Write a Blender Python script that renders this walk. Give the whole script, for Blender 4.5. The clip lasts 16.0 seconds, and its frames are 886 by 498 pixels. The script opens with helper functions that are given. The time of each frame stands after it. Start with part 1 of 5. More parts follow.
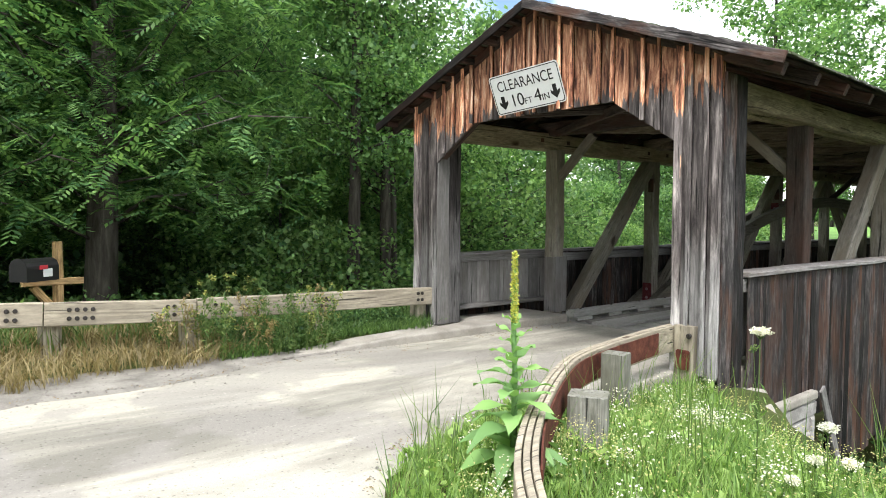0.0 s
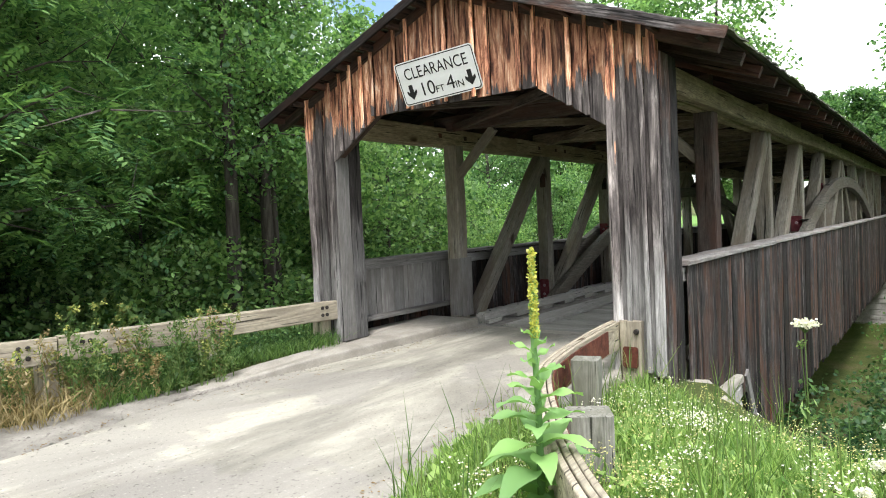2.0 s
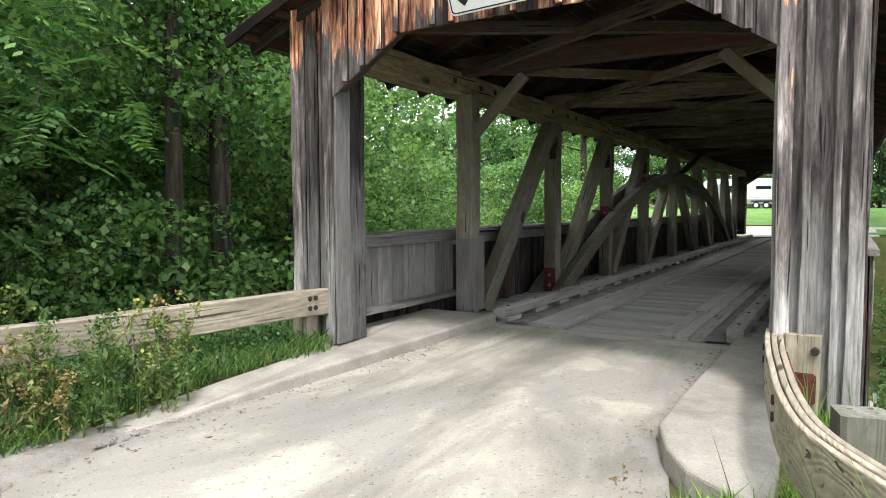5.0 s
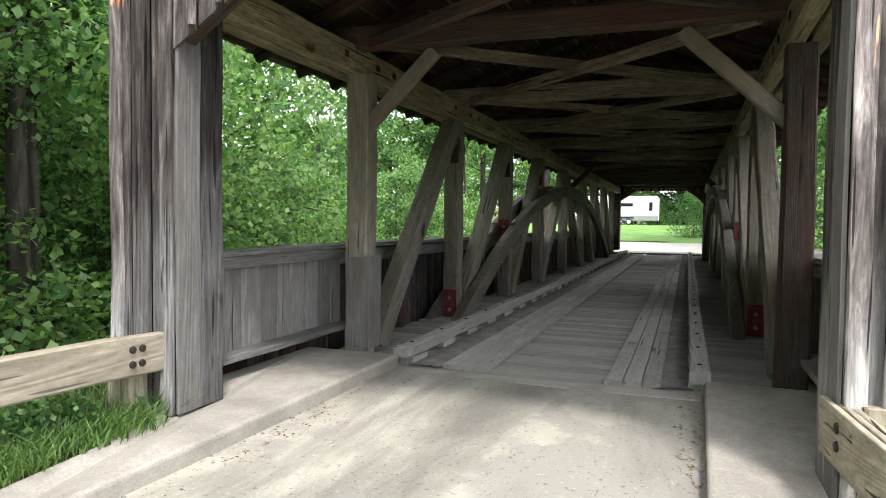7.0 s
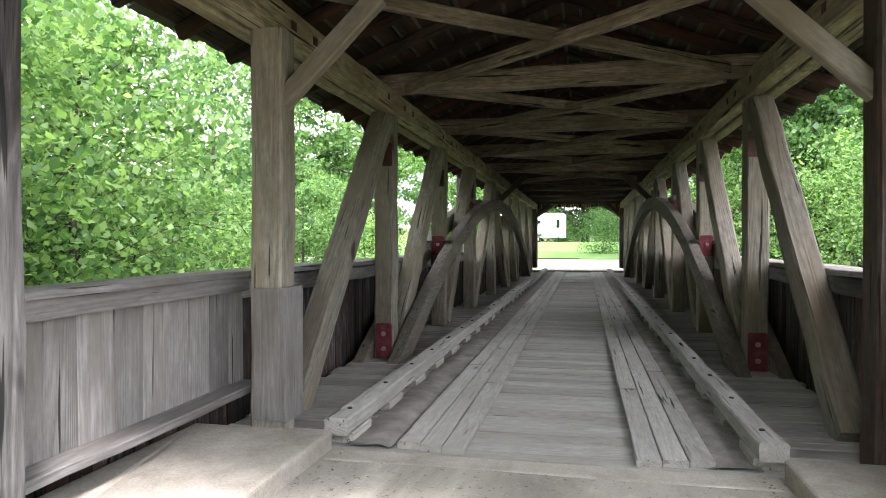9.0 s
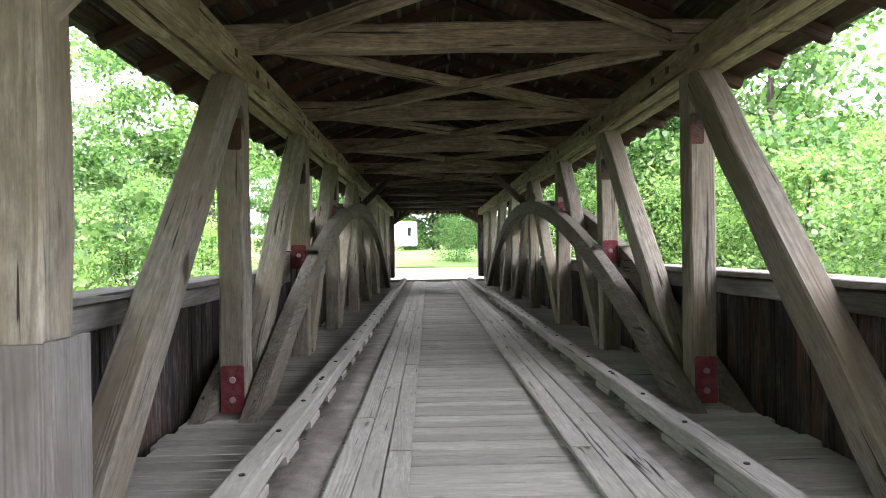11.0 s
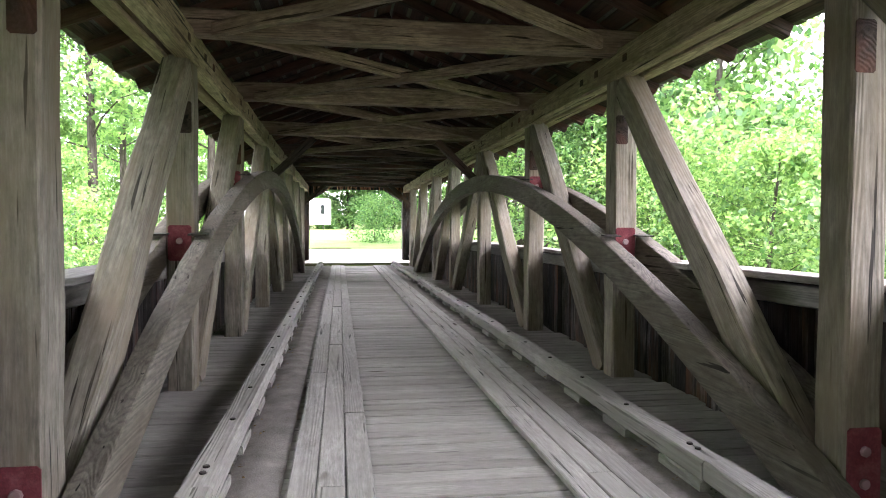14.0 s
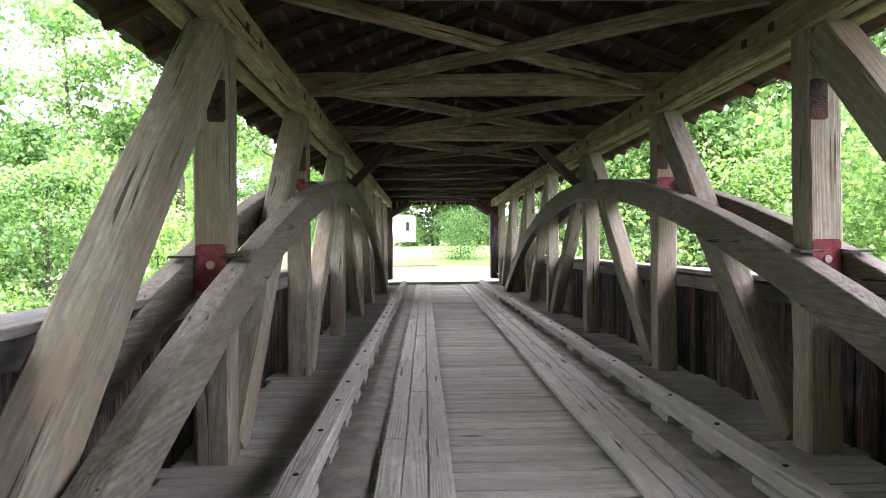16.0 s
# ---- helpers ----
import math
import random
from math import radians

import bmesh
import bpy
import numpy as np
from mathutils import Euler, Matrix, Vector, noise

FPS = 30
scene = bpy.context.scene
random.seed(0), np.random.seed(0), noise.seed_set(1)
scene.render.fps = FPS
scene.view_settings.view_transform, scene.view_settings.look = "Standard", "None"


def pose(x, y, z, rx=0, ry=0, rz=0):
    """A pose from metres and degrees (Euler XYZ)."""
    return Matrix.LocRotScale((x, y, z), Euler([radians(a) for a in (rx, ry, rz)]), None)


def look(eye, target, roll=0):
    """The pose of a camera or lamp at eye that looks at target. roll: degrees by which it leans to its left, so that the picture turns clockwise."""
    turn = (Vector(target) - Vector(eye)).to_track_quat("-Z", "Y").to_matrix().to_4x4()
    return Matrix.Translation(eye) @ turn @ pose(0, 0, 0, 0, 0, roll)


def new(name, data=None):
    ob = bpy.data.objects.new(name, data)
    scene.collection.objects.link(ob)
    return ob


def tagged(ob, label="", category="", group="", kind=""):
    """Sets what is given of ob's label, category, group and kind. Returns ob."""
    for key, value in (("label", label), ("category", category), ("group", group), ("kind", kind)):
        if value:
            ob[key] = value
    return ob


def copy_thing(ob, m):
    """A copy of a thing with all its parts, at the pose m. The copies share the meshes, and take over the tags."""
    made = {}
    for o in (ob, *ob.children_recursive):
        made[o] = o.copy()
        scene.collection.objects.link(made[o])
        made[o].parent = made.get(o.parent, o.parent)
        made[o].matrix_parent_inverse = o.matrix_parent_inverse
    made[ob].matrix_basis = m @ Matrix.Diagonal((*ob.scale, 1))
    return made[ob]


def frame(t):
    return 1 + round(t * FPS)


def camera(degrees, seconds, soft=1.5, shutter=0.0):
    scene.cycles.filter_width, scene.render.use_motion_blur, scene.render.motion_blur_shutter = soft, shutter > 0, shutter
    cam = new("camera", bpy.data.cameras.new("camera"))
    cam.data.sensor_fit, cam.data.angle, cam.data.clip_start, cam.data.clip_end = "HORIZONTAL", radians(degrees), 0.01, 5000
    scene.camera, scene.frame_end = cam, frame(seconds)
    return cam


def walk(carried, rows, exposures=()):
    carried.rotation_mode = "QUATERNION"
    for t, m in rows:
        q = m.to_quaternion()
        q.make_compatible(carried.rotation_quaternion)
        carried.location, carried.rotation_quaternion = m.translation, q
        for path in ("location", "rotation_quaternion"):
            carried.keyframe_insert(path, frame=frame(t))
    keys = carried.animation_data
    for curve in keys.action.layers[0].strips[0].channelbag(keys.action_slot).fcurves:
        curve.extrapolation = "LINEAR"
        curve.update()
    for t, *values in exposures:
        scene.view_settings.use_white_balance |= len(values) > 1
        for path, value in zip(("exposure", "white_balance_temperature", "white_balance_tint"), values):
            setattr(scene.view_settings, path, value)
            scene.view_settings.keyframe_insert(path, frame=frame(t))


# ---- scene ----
cam = camera(67.3, 16.0, 1.0)
PATH = [
    (0, (-6.855, -6.049, 1.813), (-5.552, -4.535, 1.727), 0.4),
    (0.5, (-6.809, -5.736, 1.836), (-5.468, -4.253, 1.787), -0.9),
    (1, (-6.826, -5.488, 1.814), (-5.421, -4.064, 1.779), -1.1),
    (1.5, (-6.865, -5.196, 1.805), (-5.309, -3.94, 1.764), -2.8),
    (2, (-6.699, -4.919, 1.766), (-5.111, -3.706, 1.691), -2.6),
    (2.5, (-6.442, -4.611, 1.725), (-4.924, -3.31, 1.654), -1.5),
    (3, (-6.226, -4.205, 1.654), (-4.712, -2.901, 1.576), -0.9),
    (5.5, (-5.045, -2.185, 1.575), (-3.267, -1.275, 1.459), -0.1),
    (6, (-4.653, -1.927, 1.62), (-2.817, -1.139, 1.527), 0.3),
    (6.5, (-4.195, -1.636, 1.563), (-2.337, -0.899, 1.485), 1.2),
    (7, (-3.753, -1.319, 1.545), (-1.877, -0.631, 1.461), 0.7),
    (7.5, (-3.273, -1.066, 1.521), (-1.401, -0.365, 1.489), 0.5),
    (8, (-2.836, -0.776, 1.506), (-0.927, -0.181, 1.495), 0.3),
    (10.5, (-0.423, 0.272, 1.504), (1.573, 0.392, 1.478), -0.6),
    (11, (0.044, 0.398, 1.509), (2.044, 0.354, 1.508), -0.9),
    (11.5, (0.542, 0.484, 1.53), (2.538, 0.363, 1.524), -0.6),
    (12, (1.032, 0.615, 1.541), (3.023, 0.43, 1.524), -0.6),
    (12.5, (1.518, 0.682, 1.536), (3.506, 0.462, 1.509), -0.4),
    (13, (2.001, 0.758, 1.535), (3.989, 0.548, 1.489), 0.2),
    (13.5, (2.467, 0.799, 1.562), (4.448, 0.53, 1.503), -0.4),
    (14, (2.965, 0.751, 1.579), (4.941, 0.443, 1.516), 0.3),
    (14.5, (3.442, 0.751, 1.577), (5.416, 0.431, 1.539), 0.1),
    (15, (3.891, 0.703, 1.568), (5.864, 0.372, 1.553), -0.4),
    (15.5, (4.345, 0.665, 1.579), (6.34, 0.518, 1.565), -0.5),
    (16, (4.803, 0.721, 1.577), (6.802, 0.666, 1.563), -0.5),
]
EXPO = [(0.0, 0.75, 6150, 14), (3.0, 0.8, 6150, 14), (6.0, 0.83, 6150, 15), (7.0, 1.05, 6150, 16), (8.0, 1.6, 6150, 18), (10.5, 2.31, 6150, 24), (12.0, 2.7, 6150, 26), (16.0, 2.84, 6180, 30)]
walk(cam, [(t, look(eye, target, roll)) for t, eye, target, roll in PATH], EXPO)

# ---- daylight: a bright, thinly clouded sky with a soft high sun ----
SUN_ELEV, SUN_AZ = 57.0, 214.0
world = bpy.data.worlds.new("world")
scene.world = world
world.use_nodes = True
wn, wl = world.node_tree.nodes, world.node_tree.links
sky = wn.new("ShaderNodeTexSky")
sky.sky_type, sky.sun_disc = "NISHITA", False
sky.sun_elevation, sky.sun_rotation = radians(SUN_ELEV), radians(90 - SUN_AZ)
cloud = wn.new("ShaderNodeTexNoise")
cloud.inputs["Scale"].default_value, cloud.inputs["Detail"].default_value = 2.2, 6
ramp = wn.new("ShaderNodeValToRGB")
ramp.color_ramp.elements[0].position, ramp.color_ramp.elements[1].position = 0.36, 0.5
veil = wn.new("ShaderNodeMix")
veil.data_type = "RGBA"
veil.inputs["B"].default_value = (14.0, 14.0, 13.8, 1)
wl.new(cloud.outputs["Fac"], ramp.inputs["Fac"])
wl.new(ramp.outputs["Color"], veil.inputs["Factor"])
wl.new(sky.outputs["Color"], veil.inputs["A"])
wl.new(veil.outputs["Result"], wn["Background"].inputs["Color"])
wn["Background"].inputs["Strength"].default_value = 0.15
sun = new("sun", bpy.data.lights.new("sun", "SUN"))
sun.data.energy, sun.data.angle, sun.data.color = 2.3, radians(9), (1.0, 0.95, 0.87)
sun_dir = Vector((math.cos(radians(SUN_AZ)) * math.cos(radians(SUN_ELEV)), math.sin(radians(SUN_AZ)) * math.cos(radians(SUN_ELEV)), math.sin(radians(SUN_ELEV))))
sun.matrix_world = look(sun_dir * 60, (0, 0, 0))


# ---- materials ----
class Mat:
    """A small builder for node materials."""

    def __init__(self, name, rough=0.8, spec=0.3, metal=0.0):
        self.m = bpy.data.materials.new(name)
        self.m.use_nodes = True
        self.n, self.l = self.m.node_tree.nodes, self.m.node_tree.links
        self.b = self.n["Principled BSDF"]
        self.b.inputs["Roughness"].default_value = rough
        self.b.inputs["Specular IOR Level"].default_value = spec
        self.b.inputs["Metallic"].default_value = metal

    def coords(self, scale=(1, 1, 1), world=False, shift=True):
        tc = self.n.new("ShaderNodeTexCoord")
        mp = self.n.new("ShaderNodeMapping")
        mp.inputs["Scale"].default_value = scale
        if world:
            g = self.n.new("ShaderNodeNewGeometry")
            self.l.new(g.outputs["Position"], mp.inputs["Vector"])
        else:
            self.l.new(tc.outputs["Object"], mp.inputs["Vector"])
            if shift:
                oi = self.n.new("ShaderNodeObjectInfo")
                mul = self.n.new("ShaderNodeMath")
                mul.operation = "MULTIPLY"
                mul.inputs[1].default_value = 57.0
                self.l.new(oi.outputs["Random"], mul.inputs[0])
                self.l.new(mul.outputs[0], mp.inputs["Location"])
        return mp.outputs["Vector"]

    def noise(self, vec, scale=1.0, detail=4, rough=0.6, distort=0.0):
        t = self.n.new("ShaderNodeTexNoise")
        t.inputs["Scale"].default_value, t.inputs["Detail"].default_value = scale, detail
        t.inputs["Roughness"].default_value, t.inputs["Distortion"].default_value = rough, distort
        self.l.new(vec, t.inputs["Vector"])
        return t.outputs["Fac"]

    def rings(self, vec, bands=150.0):
        """Growth rings cut lengthwise: contour lines of a smooth stretched noise, from 0 to 1."""
        x = self.noise(vec, 1.0, 1.5, 0.35, 0.15)
        for op, k in (("MULTIPLY", bands), ("SINE", 0.0), ("MULTIPLY_ADD", 0.5)):
            m = self.n.new("ShaderNodeMath")
            m.operation = op
            self.l.new(x, m.inputs[0])
            m.inputs[1].default_value = k
            if op == "MULTIPLY_ADD":
                m.inputs[2].default_value = 0.5
            x = m.outputs[0]
        return x

    def ramp(self, fac, *stops):
        r = self.n.new("ShaderNodeValToRGB")
        e = r.color_ramp.elements
        while len(e) < len(stops):
            e.new(0.5)
        for k, (p, c) in enumerate(stops):
            e[k].position, e[k].color = p, (*c, 1) if len(c) == 3 else c
        self.l.new(fac, r.inputs["Fac"])
        return r.outputs["Color"]

    def mix(self, fac, a, b, mode="MIX"):
        m = self.n.new("ShaderNodeMix")
        m.data_type, m.blend_type = "RGBA", mode
        for key, v in (("Factor", fac), ("A", a), ("B", b)):
            sock = m.inputs[key]
            if isinstance(v, (int, float)):
                sock.default_value = v
            elif isinstance(v, tuple):
                sock.default_value = (*v, 1)
            else:
                self.l.new(v, sock)
        return m.outputs["Result"]

    def vary(self, col, amount=0.25):
        """Shifts the brightness from object to object."""
        oi = self.n.new("ShaderNodeObjectInfo")
        r = self.ramp(oi.outputs["Random"], (0, (1 - amount,) * 3), (1, (1 + amount * 0.6,) * 3))
        return self.mix(1.0, col, r, "MULTIPLY")

    def color(self, c):
        if isinstance(c, tuple):
            self.b.inputs["Base Color"].default_value = (*c, 1)
        else:
            self.l.new(c, self.b.inputs["Base Color"])
        return self

    def bump(self, h, strength=0.4, dist=0.01):
        b = self.n.new("ShaderNodeBump")
        b.inputs["Strength"].default_value, b.inputs["Distance"].default_value = strength, dist
        self.l.new(h, b.inputs["Height"])
        self.l.new(b.outputs["Normal"], self.b.inputs["Normal"])
        return self


def wood(name, dark, mid, light, stain=None, stain_amount=0.5, rough=0.82, vary=0.25, grain=1.0, fine=0.55, check=0.3, ringed=0.4, blotch=0.7):
    """Weathered timber with the grain along local x: streaks, fine fibres, long dark checks, knots and stains."""
    w = Mat(name, rough, 0.25)
    v = w.coords((2.0 * grain, 17 * grain, 17 * grain))
    g = w.noise(v, 1.6, 6, 0.65, 0.6)
    mott = w.noise(w.coords((1.6, 5, 5)), 1.0, 5, 0.65)
    c = w.mix(0.45, w.ramp(g, (0.25, dark), (0.5, mid), (0.78, light)), w.ramp(mott, (0.3, dark), (0.5, mid), (0.72, light)))
    fib = w.noise(w.coords((7, 110, 110)), 1.0, 3, 0.7)
    c = w.mix(fine, c, w.ramp(fib, (0.32, (0.35,) * 3), (0.62, (1.3,) * 3)), "MULTIPLY")
    ring = w.rings(w.coords((0.17, 4.5, 4.5)), 120.0)
    c = w.mix(ringed, c, w.ramp(ring, (0.0, (0.5,) * 3), (0.3, (0.95,) * 3), (1.0, (1.18,) * 3)), "MULTIPLY")
    blot = w.noise(w.coords((7, 19, 19)), 1.0, 4, 0.7)
    c = w.mix(blotch, c, w.ramp(blot, (0.34, (0.62,) * 3), (0.5, (1, 1, 1)), (0.66, (1.28,) * 3)), "MULTIPLY")
    crack = w.noise(w.coords((0.9, 24, 24)), 1.0, 2, 0.5, 0.3)
    c = w.mix(1.0, c, w.ramp(crack, (check + 0.03, (0.12,) * 3), (check + 0.055, (1, 1, 1))), "MULTIPLY")
    if stain:
        s = w.noise(w.coords((0.9, 3.5, 3.5)), 1.0, 4, 0.6)
        c = w.mix(w.ramp(s, (0.5 - 0.25 * stain_amount, (0, 0, 0)), (0.72, (1, 1, 1))), c, stain)
    k = w.noise(w.coords((1.6, 6.0, 6.0)), 1.0, 1, 0.3)
    c = w.mix(1.0, c, w.ramp(k, (0.17, (0.25, 0.2, 0.16)), (0.22, (1, 1, 1))), "MULTIPLY")
    w.color(w.vary(c, vary))
    w.bump(w.mix(0.5, ring, crack), 0.5, 0.008)
    return w.m


M_TRUSS = wood("truss_timber", (0.15, 0.137, 0.109), (0.245, 0.227, 0.184), (0.35, 0.327, 0.267), (0.2, 0.165, 0.112), 0.35, fine=0.3, check=0.28, ringed=0.3, blotch=0.6)
M_ARCH = wood("arch_timber", (0.1, 0.091, 0.073), (0.172, 0.159, 0.129), (0.255, 0.24, 0.198), (0.145, 0.125, 0.09), 0.3, fine=0.3, check=0.27)
M_CHORD = wood("chord_timber", (0.13, 0.107, 0.066), (0.31, 0.262, 0.17), (0.47, 0.4, 0.262), (0.17, 0.125, 0.075), 0.3)
M_TIE = wood("tie_timber", (0.09, 0.072, 0.05), (0.22, 0.18, 0.125), (0.37, 0.31, 0.22), (0.1, 0.074, 0.048), 0.3)
M_OLDPOST = wood("grey_post", (0.09, 0.09, 0.078), (0.21, 0.208, 0.178), (0.34, 0.335, 0.29), (0.1, 0.1, 0.07), 0.4, fine=0.3)
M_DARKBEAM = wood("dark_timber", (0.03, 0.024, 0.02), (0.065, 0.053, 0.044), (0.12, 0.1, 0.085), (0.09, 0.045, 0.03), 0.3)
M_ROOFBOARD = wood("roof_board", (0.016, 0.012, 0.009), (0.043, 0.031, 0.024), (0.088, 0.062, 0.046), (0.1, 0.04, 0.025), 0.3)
M_GREYPOST = wood("silver_board", (0.17, 0.164, 0.156), (0.3, 0.29, 0.275), (0.44, 0.425, 0.4), (0.2, 0.165, 0.14), 0.2, fine=0.4, check=0.26)
M_SIDING = wood("siding_board", (0.008, 0.007, 0.0068), (0.03, 0.027, 0.026), (0.22, 0.2, 0.19), (0.09, 0.04, 0.022), 0.1, vary=0.85)
M_INSIDE = wood("lining_board", (0.15, 0.145, 0.136), (0.235, 0.229, 0.216), (0.315, 0.308, 0.29), (0.14, 0.128, 0.112), 0.35, vary=0.3, grain=0.5, fine=0.25, check=0.26, ringed=0.3, blotch=0.35)
M_DECK = wood("deck_plank", (0.225, 0.222, 0.2), (0.335, 0.33, 0.3), (0.42, 0.415, 0.38), (0.27, 0.262, 0.235), 0.5, vary=0.2, fine=0.3, check=0.25, ringed=0.1, blotch=0.4)
M_RUNNER = wood("runner_plank", (0.25, 0.248, 0.225), (0.375, 0.37, 0.338), (0.47, 0.465, 0.425), (0.31, 0.302, 0.27), 0.5, vary=0.16, fine=0.35, check=0.29, ringed=0.12, blotch=0.35)
M_RAIL = wood("rail_timber", (0.22, 0.19, 0.13), (0.38, 0.34, 0.25), (0.52, 0.47, 0.36), (0.24, 0.21, 0.16), 0.4, vary=0.15, fine=0.25)
M_SHINGLE = wood("roof_shingle", (0.05, 0.05, 0.045), (0.11, 0.11, 0.1), (0.18, 0.18, 0.16), (0.1, 0.13, 0.05), 0.5)


def gable_wood(name, gain=1.0):
    """Vertical boards: orange-brown where sheltered under the roof, then near black, silvered at the foot."""
    w = Mat(name, 0.8, 0.25)
    g = w.noise(w.coords((1.1, 8, 8)), 1.6, 7, 0.68, 0.6)
    fine = w.noise(w.coords((6, 80, 80)), 1.0, 3, 0.7)
    fresh = w.ramp(g, (0.38, (0.035, 0.015, 0.01)), (0.47, (0.22, 0.095, 0.055)), (0.56, (0.44, 0.235, 0.135)), (0.68, (0.74, 0.56, 0.4)))
    sooty = w.ramp(g, (0.35, (0.028, 0.024, 0.023)), (0.53, (0.09, 0.079, 0.074)), (0.7, (0.23, 0.205, 0.19)))
    silver = w.ramp(g, (0.3, (0.13, 0.126, 0.121)), (0.5, (0.225, 0.22, 0.211)), (0.7, (0.33, 0.323, 0.31)))
    geo = w.n.new("ShaderNodeNewGeometry")
    sep = w.n.new("ShaderNodeSeparateXYZ")
    w.l.new(geo.outputs["Position"], sep.inputs[0])
    n = w.noise(w.coords((0.45, 7, 7)), 1.0, 4, 0.65)
    oi = w.n.new("ShaderNodeObjectInfo")

    def level(lo, hi, spread, each=0.22):
        mm = w.n.new("ShaderNodeMapRange")
        mm.inputs["From Min"].default_value, mm.inputs["From Max"].default_value = lo, hi
        w.l.new(sep.outputs["Z"], mm.inputs["Value"])
        a, b = w.n.new("ShaderNodeMath"), w.n.new("ShaderNodeMath")
        a.operation, b.operation = "MULTIPLY_ADD", "MULTIPLY_ADD"
        w.l.new(n, a.inputs[0])
        a.inputs[1].default_value = spread
        w.l.new(mm.outputs[0], a.inputs[2])
        w.l.new(oi.outputs["Random"], b.inputs[0])
        b.inputs[1].default_value = each
        w.l.new(a.outputs[0], b.inputs[2])
        return b.outputs[0]

    c = w.mix(w.ramp(level(0.6, 2.6, 0.5, 0.45), (0.62, (0, 0, 0)), (1.2, (1, 1, 1))), silver, sooty)
    c = w.mix(w.ramp(level(2.9, 4.05, 1.1, 0.25), (0.98, (0, 0, 0)), (1.35, (1, 1, 1))), c, fresh)
    c = w.mix(0.45, c, w.ramp(fine, (0.33, (0.4,) * 3), (0.62, (1.3,) * 3)), "MULTIPLY")
    ring = w.rings(w.coords((0.15, 4, 4)), 75.0)
    c = w.mix(0.4, c, w.ramp(ring, (0.0, (0.5,) * 3), (0.3, (0.95,) * 3), (1.0, (1.12,) * 3)), "MULTIPLY")
    c = w.mix(1.0, c, (gain,) * 3, "MULTIPLY")
    crack = w.noise(w.coords((0.9, 26, 26)), 1.0, 2, 0.5, 0.3)
    c = w.mix(1.0, c, w.ramp(crack, (0.33, (0.15,) * 3), (0.355, (1, 1, 1))), "MULTIPLY")
    knot = w.noise(w.coords((2.2, 9, 9)), 1.0, 1, 0.3)
    c = w.mix(1.0, c, w.ramp(knot, (0.2, (0.15, 0.1, 0.08)), (0.26, (1, 1, 1))), "MULTIPLY")
    w.color(w.vary(c, 0.6)).bump(w.mix(0.5, ring, fine), 0.6, 0.01)
    return w.m


M_GABLE = gable_wood("gable_board")
# silvery battens, lightened further in place of light catching their edges
M_BATTEN = gable_wood("gable_batten", 1.8)


def mineral(name, c1, c2, c3, scale=3.0, rough=0.9, bump=0.4, speck=60.0):
    w = Mat(name, rough, 0.2)
    v = w.coords((1, 1, 1), world=True)
    a = w.noise(v, scale, 6, 0.65)
    b = w.noise(v, speck, 3, 0.7)
    c = w.ramp(a, (0.3, c1), (0.5, c2), (0.7, c3))
    c = w.mix(0.5, c, w.ramp(b, (0.3, (0.6,) * 3), (0.7, (1.25,) * 3)), "MULTIPLY")
    w.color(c).bump(b, bump, 0.008)
    return w


M_CONC = mineral("old_concrete", (0.22, 0.205, 0.172), (0.33, 0.31, 0.265), (0.42, 0.396, 0.342), 1.6).m
M_DIRT = mineral("gutter_dirt", (0.13, 0.122, 0.107), (0.2, 0.189, 0.168), (0.28, 0.266, 0.238), 4.0, bump=0.8, speck=90).m
M_VERGE = mineral("verge_gravel", (0.15, 0.14, 0.12), (0.24, 0.226, 0.196), (0.33, 0.312, 0.27), 2.5, bump=0.9, speck=70).m
M_GRAVEL = mineral("far_gravel", (0.4, 0.37, 0.31), (0.5, 0.47, 0.41), (0.58, 0.55, 0.48), 0.8).m
M_STONE = mineral("abutment_stone", (0.2, 0.19, 0.172), (0.36, 0.347, 0.32), (0.52, 0.505, 0.475), 2.5, bump=0.9).m
M_RUST = mineral("rust", (0.05, 0.018, 0.012), (0.1, 0.034, 0.022), (0.16, 0.06, 0.035), 9.0).m
M_RED = mineral("faded_red_paint", (0.1, 0.022, 0.028), (0.15, 0.035, 0.042), (0.2, 0.07, 0.075), 8.0).m


def road_mat():
    w = Mat("dusty_road", 0.92, 0.15)
    v = w.coords((1, 1, 1), world=True)
    track = w.noise(w.coords((0.27, 0.95, 1), world=True), 1.0, 7, 0.6, 0.4)
    patch = w.noise(v, 0.55, 6, 0.6, 0.2)
    grit = w.noise(v, 130, 3, 0.75)
    c = w.ramp(track, (0.38, (0.2, 0.19, 0.16)), (0.48, (0.3, 0.286, 0.238)), (0.54, (0.4, 0.382, 0.316)), (0.66, (0.47, 0.447, 0.365)))
    c = w.mix(w.ramp(patch, (0.5, (0, 0, 0)), (0.545, (0.6,) * 3)), c, (0.27, 0.255, 0.228))
    c = w.mix(0.45, c, w.ramp(grit, (0.3, (0.62,) * 3), (0.7, (1.2,) * 3)), "MULTIPLY")
    chips = w.noise(v, 34, 2, 0.5)
    c = w.mix(1.0, c, w.ramp(chips, (0.3, (0.6,) * 3), (0.36, (1, 1, 1)), (0.66, (1, 1, 1)), (0.71, (1.3,) * 3)), "MULTIPLY")
    w.color(c).bump(grit, 0.5, 0.006)
    return w.m


